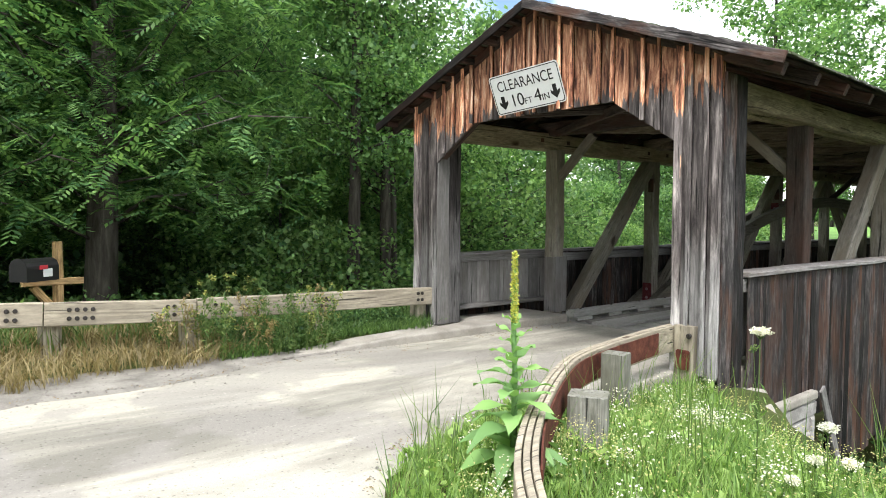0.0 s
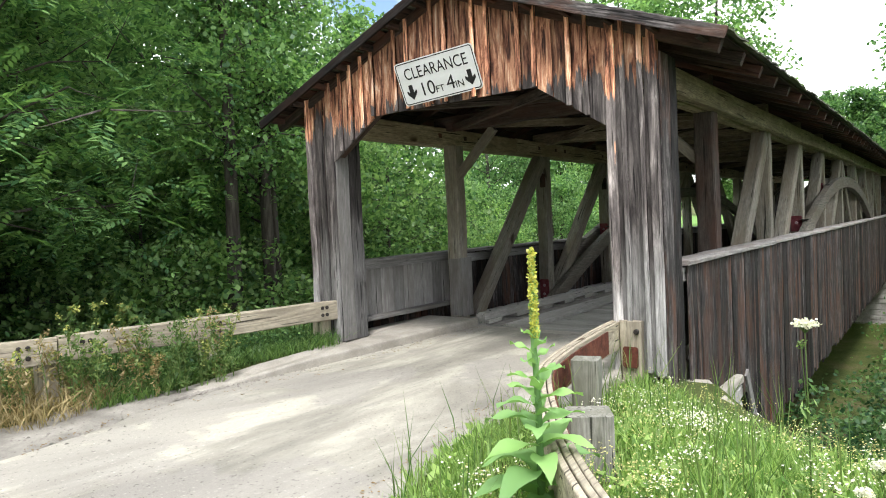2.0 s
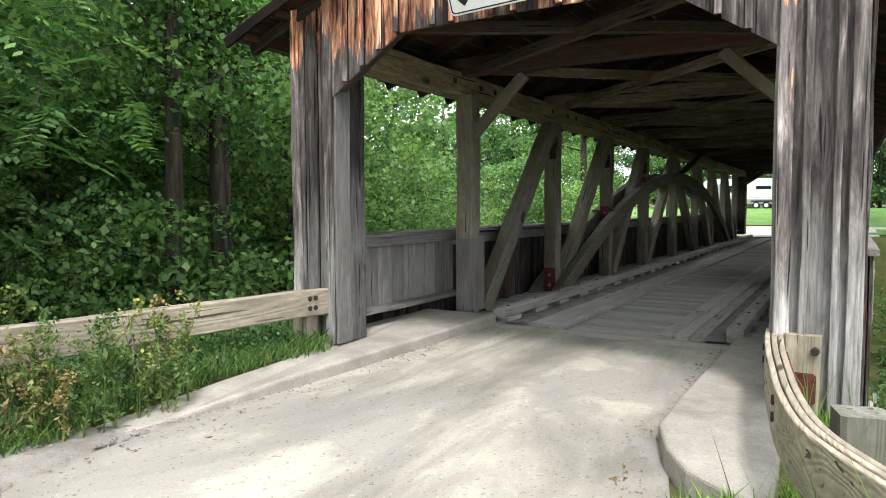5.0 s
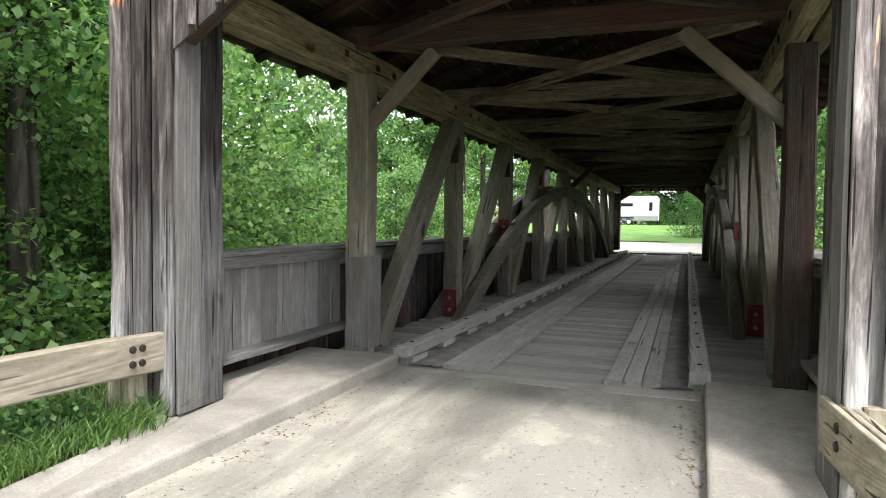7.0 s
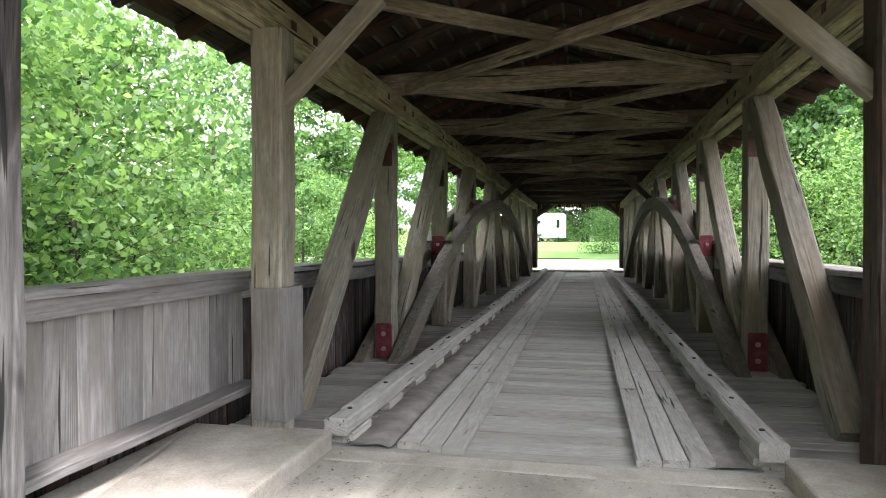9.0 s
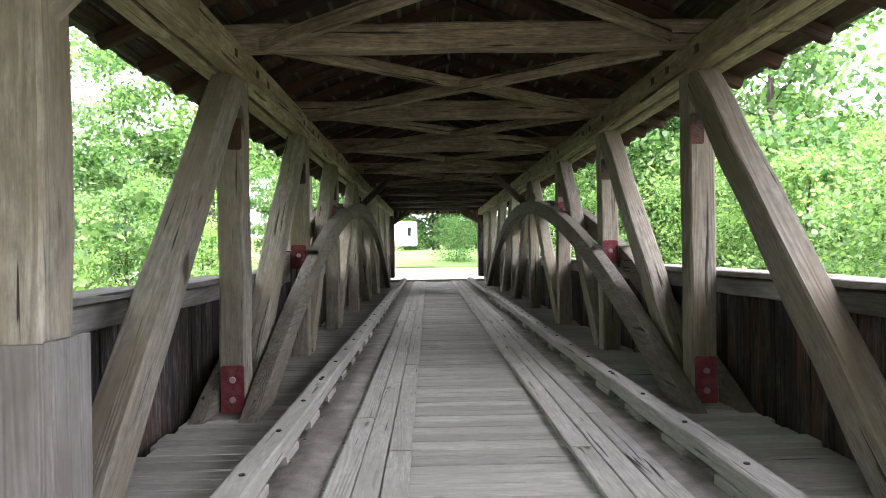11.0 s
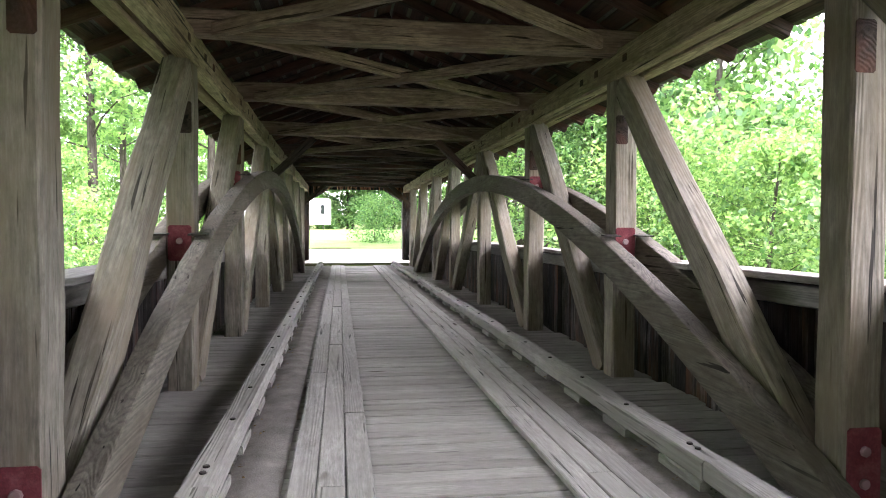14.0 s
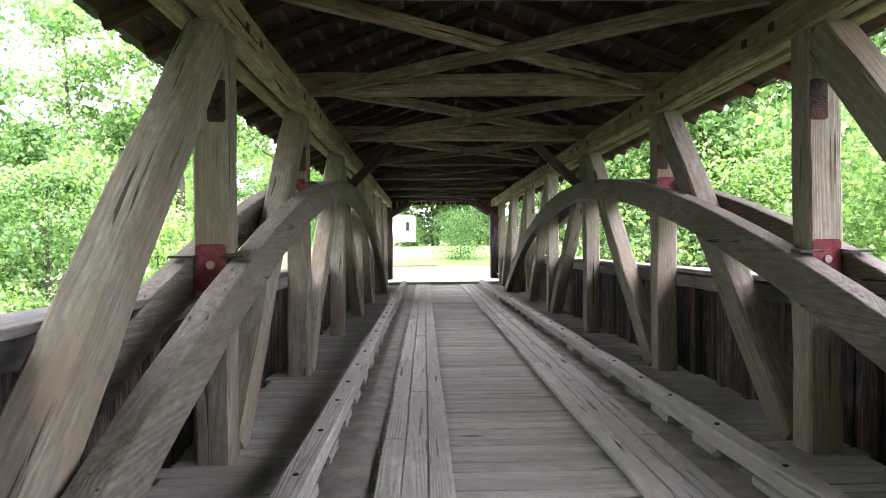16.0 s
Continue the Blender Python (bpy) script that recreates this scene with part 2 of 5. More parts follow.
def ground_mat():
    w = Mat("soil_and_leaf_litter", 0.95, 0.1)
    v = w.coords((1, 1, 1), world=True)
    a = w.noise(v, 0.5, 6, 0.65)
    b = w.noise(v, 14, 5, 0.7)
    c = w.ramp(a, (0.35, (0.05, 0.07, 0.02)), (0.5, (0.08, 0.1, 0.03)), (0.65, (0.13, 0.11, 0.06)))
    c = w.mix(0.6, c, w.ramp(b, (0.3, (0.45,) * 3), (0.7, (1.35,) * 3)), "MULTIPLY")
    w.color(c).bump(b, 0.8, 0.03)
    return w.m


M_ROAD, M_GROUND = road_mat(), ground_mat()


def leaf_mat(name, c1, c2, trans=0.4, gloss=0.45):
    """Leaf: diffuse, some light let through, a dull sheen; each leaf its own shade."""
    m = bpy.data.materials.new(name)
    m.use_nodes = True
    n, l = m.node_tree.nodes, m.node_tree.links
    n.remove(n["Principled BSDF"])
    geo, oi = n.new("ShaderNodeNewGeometry"), n.new("ShaderNodeObjectInfo")
    r = n.new("ShaderNodeValToRGB")
    r.color_ramp.elements[0].color, r.color_ramp.elements[1].color = (*c1, 1), (*c2, 1)
    l.new(geo.outputs["Random Per Island"], r.inputs["Fac"])
    tone = n.new("ShaderNodeValToRGB")
    tone.color_ramp.elements[0].color, tone.color_ramp.elements[1].color = (0.75, 0.8, 0.8, 1), (1.15, 1.15, 1.0, 1)
    l.new(oi.outputs["Random"], tone.inputs["Fac"])
    mx = n.new("ShaderNodeMix")
    mx.data_type, mx.blend_type = "RGBA", "MULTIPLY"
    mx.inputs["Factor"].default_value = 1.0
    l.new(r.outputs["Color"], mx.inputs["A"])
    l.new(tone.outputs["Color"], mx.inputs["B"])
    d, t, g = n.new("ShaderNodeBsdfDiffuse"), n.new("ShaderNodeBsdfTranslucent"), n.new("ShaderNodeBsdfGlossy")
    warm = n.new("ShaderNodeMix")
    warm.data_type, warm.blend_type = "RGBA", "MULTIPLY"
    warm.inputs["Factor"].default_value = 1.0
    warm.inputs["B"].default_value = (1.3, 1.35, 0.85, 1)
    l.new(mx.outputs["Result"], warm.inputs["A"])
    l.new(mx.outputs["Result"], d.inputs["Color"])
    l.new(warm.outputs["Result"], t.inputs["Color"])
    g.inputs["Roughness"].default_value = gloss
    g.inputs["Color"].default_value = (0.5, 0.5, 0.5, 1)
    a, b = n.new("ShaderNodeMixShader"), n.new("ShaderNodeMixShader")
    a.inputs[0].default_value, b.inputs[0].default_value = trans, 0.035
    l.new(d.outputs[0], a.inputs[1])
    l.new(t.outputs[0], a.inputs[2])
    l.new(a.outputs[0], b.inputs[1])
    l.new(g.outputs[0], b.inputs[2])
    l.new(b.outputs[0], n["Material Output"].inputs["Surface"])
    return m


# leaf colours carry light too: darker for the wood's depth, brighter for sunlit growth
M_LEAF_DARK = leaf_mat("deep_green_leaf", (0.025, 0.08, 0.035), (0.17, 0.295, 0.107), 0.47)
M_LEAF_DEEP = leaf_mat("shaded_green_leaf", (0.03, 0.09, 0.037), (0.175, 0.305, 0.112), 0.48)
M_LEAF_MID = leaf_mat("green_leaf", (0.045, 0.12, 0.045), (0.25, 0.41, 0.155), 0.5)
M_LEAF_LIGHT = leaf_mat("bright_green_leaf", (0.055, 0.14, 0.048), (0.28, 0.43, 0.16), 0.53)
M_GRASS = leaf_mat("grass_blade", (0.1, 0.2, 0.05), (0.36, 0.5, 0.17), 0.45)
# darker copy of the grass, its shade painted into the blade colour
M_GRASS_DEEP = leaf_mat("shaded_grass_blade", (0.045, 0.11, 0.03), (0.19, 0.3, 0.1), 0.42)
M_DRYGRASS = leaf_mat("straw_grass", (0.2, 0.15, 0.07), (0.42, 0.33, 0.17), 0.3)
M_WEED = leaf_mat("weed_stem", (0.06, 0.13, 0.035), (0.18, 0.24, 0.08), 0.35)
M_MULLEIN = leaf_mat("felted_leaf", (0.2, 0.36, 0.13), (0.28, 0.45, 0.17), 0.3)
M_PETAL = leaf_mat("white_petal", (0.62, 0.6, 0.56), (0.8, 0.79, 0.76), 0.3)
M_YELLOW = leaf_mat("yellow_petal", (0.68, 0.62, 0.1), (0.8, 0.74, 0.22), 0.35)


def bark_mat():
    w = Mat("bark", 0.95, 0.1)
    v = w.coords((9, 9, 1.6))
    a = w.noise(v, 1.0, 5, 0.65, 0.4)
    w.color(w.ramp(a, (0.3, (0.03, 0.026, 0.02)), (0.5, (0.065, 0.058, 0.048)), (0.72, (0.13, 0.12, 0.1))))
    w.bump(a, 0.9, 0.03)
    return w.m


M_BARK = bark_mat()


def plain(name, c, rough=0.6, metal=0.0, spec=0.4, dirt=0.12):
    w = Mat(name, rough, spec, metal)
    a = w.noise(w.coords((1, 1, 1)), 6.0, 5, 0.65)
    w.color(w.mix(1.0, c, w.ramp(a, (0.3, (1 - dirt * 2,) * 3), (0.7, (1, 1, 1))), "MULTIPLY"))
    return w.m


M_SIGN = plain("sign_white", (0.7, 0.72, 0.7), 0.5, 0, 0.3, 0.06)
M_BLACK = plain("black_paint", (0.012, 0.012, 0.012), 0.5)
M_IRON = plain("dark_iron", (0.05, 0.045, 0.04), 0.6, 0.6)
M_PALEBOLT = plain("scuffed_bolt", (0.3, 0.2, 0.2), 0.6)
M_WHITE = plain("white_panel", (0.78, 0.78, 0.76), 0.45)
M_GREYP = plain("grey_panel", (0.3, 0.31, 0.32), 0.5)
M_RUBBER = plain("rubber", (0.02, 0.02, 0.02), 0.8)
M_GLASS = plain("dark_glass", (0.015, 0.018, 0.02), 0.08, 0, 0.6, 0.0)
M_PINE = wood("new_pine", (0.3, 0.19, 0.08), (0.42, 0.28, 0.13), (0.52, 0.37, 0.2))


# ---- builders ----
rnd = random.Random(7)
nrng = np.random.default_rng(11)
MESHES = {}


def mesh_of(name, verts, faces, mat, smooth=False):
    me = bpy.data.meshes.new(name)
    me.from_pydata([tuple(v) for v in verts], [], faces)
    me.materials.append(mat)
    if smooth:
        me.polygons.foreach_set("use_smooth", [True] * len(me.polygons))
    me.update()
    return me


def place(name, me, m, parent=None, label=""):
    ob = new(name, me)
    if parent:
        ob.parent = parent
    ob.matrix_local = m
    if label:
        tagged(ob, label)
    return ob


def thing(name, label, category, at=(0, 0, 0), kind="", group=""):
    ob = new(name)
    ob.location = at
    ob.empty_display_size = 0.1
    ob["origin"] = list(at)
    return tagged(ob, label, category, group, kind)


def rel(parent, m):
    """A world pose turned into one relative to an upright, unturned parent."""
    p = parent
    while p is not None:
        m = p.matrix_basis.inverted() @ m
        p = p.parent
    return m


def timber_mesh(length, w, h, mat, wear=0.006, seed=0, seg=None):
    """A sawn timber along local x, edges eased and slightly uneven."""
    key = (round(length, 2), round(w, 3), round(h, 3), mat.name, seed, wear)
    if key in MESHES:
        return MESHES[key]
    r = random.Random(hash(key[:3]) % 10000 + seed)
    seg = seg or max(1, min(8, int(length / 0.5)))
    ch = min(w, h) * 0.1 + 0.002
    ch = min(ch, 0.018)
    verts, faces = [], []
    ring = ((-1, -1, 1, 0), (-1, -1, 0, 1), (-1, 1, 0, -1), (-1, 1, 1, 0), (1, 1, -1, 0), (1, 1, 0, -1), (1, -1, 0, 1), (1, -1, -1, 0))
    for k in range(seg + 1):
        x = length * k / seg
        dy, dz = r.uniform(-wear, wear), r.uniform(-wear, wear)
        for sy, sz, cy, cz in ring:
            verts.append((x, sy * w / 2 + cy * ch + dy + r.uniform(-wear, wear) * 0.5, sz * h / 2 + cz * ch + dz + r.uniform(-wear, wear) * 0.5))
    for k in range(seg):
        for j in range(8):
            a, b = k * 8 + j, k * 8 + (j + 1) % 8
            faces.append((a, a + 8, b + 8, b))
    faces.append(tuple(range(8)))
    faces.append(tuple(seg * 8 + j for j in range(7, -1, -1)))
    me = mesh_of("timber", verts, faces, mat)
    bm = bmesh.new()
    bm.from_mesh(me)
    bmesh.ops.recalc_face_normals(bm, faces=bm.faces)
    bm.to_mesh(me)
    bm.free()
    MESHES[key] = me
    return me


def along(p0, p1, up=(0, 0, 1)):
    """A pose at p0 with local x towards p1 and local z close to up."""
    x = (Vector(p1) - Vector(p0)).normalized()
    z = Vector(up) - x * x.dot(Vector(up))
    if z.length < 1e-4:
        z = Vector((1, 0, 0)) - x * x.x
    z.normalize()
    y = z.cross(x)
    return Matrix.Translation(p0) @ Matrix((x, y, z)).transposed().to_4x4()


def timber(name, p0, p1, w, h, mat, parent, up=(0, 0, 1), label="", wear=0.006, seed=None):
    length = (Vector(p1) - Vector(p0)).length
    me = timber_mesh(length, w, h, mat, wear, rnd.randrange(4) if seed is None else seed)
    return place(name, me, rel(parent, along(p0, p1, up)), parent, label)


def prism(name, poly, axis_pose, depth, mat, parent, label=""):
    """A flat polygon (list of 2D points in local x, y) given a thickness along local z."""
    n = len(poly)
    verts = [(x, y, 0) for x, y in poly] + [(x, y, depth) for x, y in poly]
    faces = [tuple(range(n - 1, -1, -1)), tuple(range(n, 2 * n))] + [(k, (k + 1) % n, n + (k + 1) % n, n + k) for k in range(n)]
    return place(name, mesh_of(name, verts, faces, mat), rel(parent, axis_pose) if parent else axis_pose, parent, label)


def tube(path, radii, sides=8):
    """Vertices and faces of a tapered tube along a path."""
    verts, faces = [], []
    for k, p in enumerate(path):
        p = Vector(p)
        d = (Vector(path[min(k + 1, len(path) - 1)]) - Vector(path[max(k - 1, 0)])).normalized()
        u = d.orthogonal().normalized() if abs(d.z) < 0.9 else (Vector((1, 0, 0)) - d * d.x).normalized()
        v = d.cross(u)
        for j in range(sides):
            a = 2 * math.pi * j / sides
            verts.append(p + (u * math.cos(a) + v * math.sin(a)) * radii[k])
    for k in range(len(path) - 1):
        for j in range(sides):
            a, b = k * sides + j, k * sides + (j + 1) % sides
            faces.append((a, b, b + sides, a + sides))
    faces.append(tuple(range(sides - 1, -1, -1)))
    faces.append(tuple(range(len(verts) - sides, len(verts))))
    return verts, faces


def disc_mesh(name, r, depth, mat, sides=10):
    """A short cylinder along local z, rim eased."""
    key = (name, r, depth, mat.name)
    if key not in MESHES:
        v, f = tube([(0, 0, 0), (0, 0, depth * 0.75), (0, 0, depth)], [r, r, r * 0.8], sides)
        MESHES[key] = mesh_of(name, v, f, mat)
    return MESHES[key]


def sheet(name, xs, ys, height, mat, keep=None):
    """A ground sheet over a grid, with a height for every corner."""
    verts = [(x, y, height(x, y)) for x in xs for y in ys]
    ny = len(ys)
    faces = [(i * ny + j, (i + 1) * ny + j, (i + 1) * ny + j + 1, i * ny + j + 1) for i in range(len(xs) - 1) for j in range(ny - 1)
             if keep is None or keep((xs[i] + xs[i + 1]) / 2, (ys[j] + ys[j + 1]) / 2)]
    return new(name, mesh_of(name, verts, faces, mat, True))


# ---- the lie of the land ----
def smooth(a, b, x):
    t = min(1.0, max(0.0, (x - a) / (b - a)))
    return t * t * (3 - 2 * t)


def road_z(x):
    return 0.018 * max(0.0, -0.6 - max(x, -13.0)) if x < 20 else -0.02 + 1.35 * smooth(36, 70, x)


def ground_z(x, y):
    z = road_z(x)
    # verges a little higher than the road
    if x < 2:
        z += 0.15 * (smooth(0.0, 0.7, road_right(x) - y) * (0.1 + 0.9 * smooth(1.0, 3.2, -x)) + smooth(0.9, 1.7, y - road_left(x) + 1.2 * smooth(-3.4, -1.5, x))) * smooth(-9, -4, x)
    z += 0.05 * noise.noise((x * 0.35, y * 0.35, 0)) * smooth(2, 6, abs(y))
    # the creek's cut, from bank to bank
    edge = 0.4 if abs(y + 0.1) < 2.6 else 0.4 - 3.2 * smooth(2.6, 6.5, abs(y + 0.1)) + (1.5 * smooth(6, 14, y) if y > 0 else 0)
    cut = smooth(edge, edge + (1.6 if abs(y + 0.1) < 3 else 5.5), x) * (1 - smooth(29.0, 33.0, x))
    z -= 4.3 * cut
    # outside the wing wall the bank falls away to the creek
    if y < -2.4 and -3.4 < x < 6:
        z -= 1.7 * smooth(0.0, 0.55, -2.72 + 0.73 * (x - 0.72) - y) * smooth(-3.2, -1.8, x) * (1 - smooth(2.0, 5.5, x))
    if y > 3.0 and x < 6:
        z -= 0.9 * smooth(3.0, 9.0, y) * smooth(-9, -2, x)
    return z + (6.0 * smooth(35, 120, abs(y)) + 3 * smooth(90, 200, abs(x - 16)))


def span(*runs):
    out = []
    for a, b, step in runs:
        n = max(1, round((b - a) / step))
        out += [a + (b - a) * k / n for k in range(n)]
    return out + [runs[-1][1]]


GX = span((-600, -60, 45), (-60, -12, 4), (-12, 6, 0.35), (6, 26, 1.2), (26, 36, 0.5), (36, 80, 2), (80, 700, 50))
GY = span((-600, -60, 45), (-60, -10, 3), (-10, 10, 0.35), (10, 60, 3), (60, 600, 45))


def road_left(x):
    return 1.78 - 0.62 * smooth(2.4, 4.6, -x) + 1.0 * smooth(6, 14, -x)


def road_right(x):
    pts = [(3, -1.6), (-1.1, -1.6), (-1.72, -1.7), (-2.6, -1.88), (-3.3, -2.0), (-4.2, -2.4), (-4.75, -3.1), (-5.1, -4.0), (-5.35, -5.2), (-5.7, -8), (-6.2, -20), (-7, -60)]
    if x >= pts[0][0]:
        return pts[0][1]
    for (x1, y1), (x0, y0) in zip(pts, pts[1:]):
        if x >= x0:
            return y0 + (y1 - y0) * (x - x0) / (x1 - x0)
    return -60.0


ground = sheet("ground", GX, GY, lambda x, y: ground_z(x, y) - (0.06 if -14 < x < 3 and road_right(x) - 0.3 < y < road_left(x) + 0.3 else 0.02), M_GROUND)
tagged(ground, "uneven soil with leaf litter and low weeds", "ground", kind="structure")


def road_sheet():
    verts, faces = [], []
    xs = span((-60, -14, 3), (-14, -7.2, 0.4), (-7.2, -4.2, 0.1), (-4.2, 2.63, 0.25))
    n = 24
    for x in xs:
        y0, y1 = road_right(x), road_left(x)
        wob = 0.12 * noise.noise((x * 1.3, 5, 0)) if x < -1.5 else 0
        for j in range(n + 1):
            y = y0 + wob + (y1 + wob * 1.5 - y0) * j / n
            verts.append((x, y, road_z(x) + 0.012 - (0.05 if j in (0, n) else 0) + 0.008 * noise.noise((x * 0.8, y * 0.8, 2))))
    for i in range(len(xs) - 1):
        for j in range(n):
            a = i * (n + 1) + j
            faces.append((a, a + n + 1, a + n + 2, a + 1))
    return new("road", mesh_of("road", verts, faces, M_ROAD, True))


tagged(road_sheet(), "worn dusty asphalt road with pale wheel tracks", "road", kind="structure")
verge = sheet("verge", span((-14, -2.2, 0.3)), [0, 0.2, 0.4, 0.6, 0.8, 1.0], lambda x, u: 0.0, M_VERGE)
for vtx in verge.data.vertices:
    x, u = vtx.co.x, vtx.co.y
    y = road_left(x) - 0.22 + 0.12 * noise.noise((x * 1.1, 3, 0)) + 1.3 * u * smooth(2.2, 3.4, -x)
    vtx.co = (x, y, max(ground_z(x, y) + 0.004, road_z(x) + 0.016) + 0.015 * noise.noise((x * 5, y * 5, 1)) - (0.05 if u in (0, 1) else 0))
tagged(verge, "strip of grey gravel and dirt along the road", "verge", kind="structure")
far_road = sheet("road_far", span((32.9, 48, 1)), span((-30, -8, 4), (-8, 8, 0.8), (8, 60, 4)), lambda x, y: road_z(x) + 0.012 + ground_z(40, y) - ground_z(40, 0), M_GRAVEL,
                 lambda x, y: (x < 39 and abs(y + 0.1) < 2.6 + 0.3 * (x - 33)) or 38 <= x < 45 + 0.05 * y)
tagged(far_road, "bright gravel lane past the far portal", "road", kind="structure")

# ---- covered bridge ----
C = 0.01                     # the roadway's middle line
LEN = 33.1
POSTS = [2.96, 6.47, 9.75, 12.97, 16.55, 20.13, 23.35, 26.63, 30.14]
MID = POSTS[4]
bridge = thing("covered_bridge", "weathered brown wooden covered bridge with arched trusses", "covered bridge")
SIDES = (1, -1)


def yy(side, half):
    return C + side * half


# deck: cross planks, lengthwise runners, dirt in the gutters
deck = thing("deck", "", "")
deck.parent = bridge
x, k = 2.62, 0
while x < LEN - 2.62:
    w = rnd.choice((0.15, 0.18, 0.2, 0.22))
    z = -0.03 + rnd.uniform(-0.004, 0.004)
    a, b = 2.55 + rnd.uniform(-0.06, 0.04), 2.55 + rnd.uniform(-0.06, 0.04)
    ob = place("deck_plank", timber_mesh(5.1, round(w, 2) - 0.013, 0.06, M_DECK, 0.003, k % 5), along((x + w / 2, C - a, z), (x + w / 2, C + b, z)), deck)
    x += w
    k += 1
for side in SIDES:
    for j in range(3):
        y = -0.035 + side * (0.575 + 0.172 * (j + 0.5))
        x, n = 2.67 + 0.03 * j, 0
        while x < LEN - 2.9:
            length = min((4.2, 3.6, 4.8)[(n + j) % 3] if n else (2.2, 4.2, 3.1)[j], LEN - 2.9 - x)
            place("runner_plank", timber_mesh(length - 0.008, 0.163, 0.05, M_RUNNER, 0.003, (n + j) % 4), along((x, y, 0.027 + rnd.uniform(-0.003, 0.004)), (x + length, y, 0.027)), deck)
            x += length
            n += 1
    dirt = []
    for i in range(60):
        xx = 2.7 + (LEN - 5.4) * i / 59
        for f in (1.08, 1.18, 1.3, 1.42):
            dirt.append((xx, yy(side, f), 0.012 + (0.03 if 1.1 < f < 1.4 else 0.012 if f > 1.4 else -0.004) * (0.6 + 0.6 * noise.noise((xx * 1.5, f * 8, side)))))
    fs = [(i * 4 + j, (i + 1) * 4 + j, (i + 1) * 4 + j + 1, i * 4 + j + 1) for i in range(59) for j in range(3)]
    place("gutter_dirt", mesh_of("gutter_dirt", dirt, fs, M_DIRT, True), Matrix(), deck, "strip of dry dirt lying along the kerb")
    # kerb timber raised on blocks
    x, n = 2.68, 0
    while x < LEN - 2.9:
        length = min((3.9, 4.6)[n % 2], LEN - 2.9 - x)
        kerb = place("kerb_timber", timber_mesh(length - 0.012, 0.18, 0.13, M_RUNNER, 0.005, n % 4), along((x, 0.02 + side * 1.48, 0.145), (x + length, 0.02 + side * 1.48, 0.145)), deck)
        for q in range(int(length / 0.95) + 1):
            place("kerb_block", timber_mesh(0.42, 0.2, 0.08, M_RUNNER, 0.004, q % 3), along((0.1 + q * 0.95, 0, -0.104), (0.6 + q * 0.95, 0, -0.104)), kerb)
            place("bolt", disc_mesh("bolt", 0.02, 0.012, M_IRON, 8), pose(0.3 + q * 0.95, 0, 0.064), kerb)
        x += length
        n += 1

# trusses
P_HALF, P_W = 2.245, 0.25      # middle of the posts' depth, post size
TOP = 3.14
ARCH_K, ARCH_TOP = 0.0234, 2.465


def arch_z(x):
    return ARCH_TOP - ARCH_K * (x - MID) ** 2


def arch(side, half, thick, depth=0.3):
    """One laminated arch ring, foot to foot."""
    verts, faces = [], []
    x0 = MID - math.sqrt((ARCH_TOP + 0.16) / ARCH_K)
    n = 48
    for i in range(n + 1):
        x = x0 + (2 * MID - 2 * x0) * i / n
        nx, nz = 2 * ARCH_K * (x - MID), 1.0
        ln = math.hypot(nx, nz)
        wob = 0.006 * noise.noise((x * 1.7, half, side))
        for sy, sz in ((-1, -1), (-1, 1), (1, 1), (1, -1)):
            verts.append((x + nx / ln * sz * depth / 2, yy(side, half) + sy * thick / 2 + wob, arch_z(x) + nz / ln * sz * depth / 2 + wob))
    for i in range(n):
        for j in range(4):
            a, b = i * 4 + j, i * 4 + (j + 1) % 4
            faces.append((a, b, b + 4, a + 4))
    faces += [(0, 1, 2, 3), (4 * n + 3, 4 * n + 2, 4 * n + 1, 4 * n)]
    ob = place("arch", mesh_of("arch", verts, faces, M_ARCH), Matrix(), bridge)
    b = ob.modifiers.new("bevel", "BEVEL")
    b.width, b.segments = 0.014, 2
    return ob


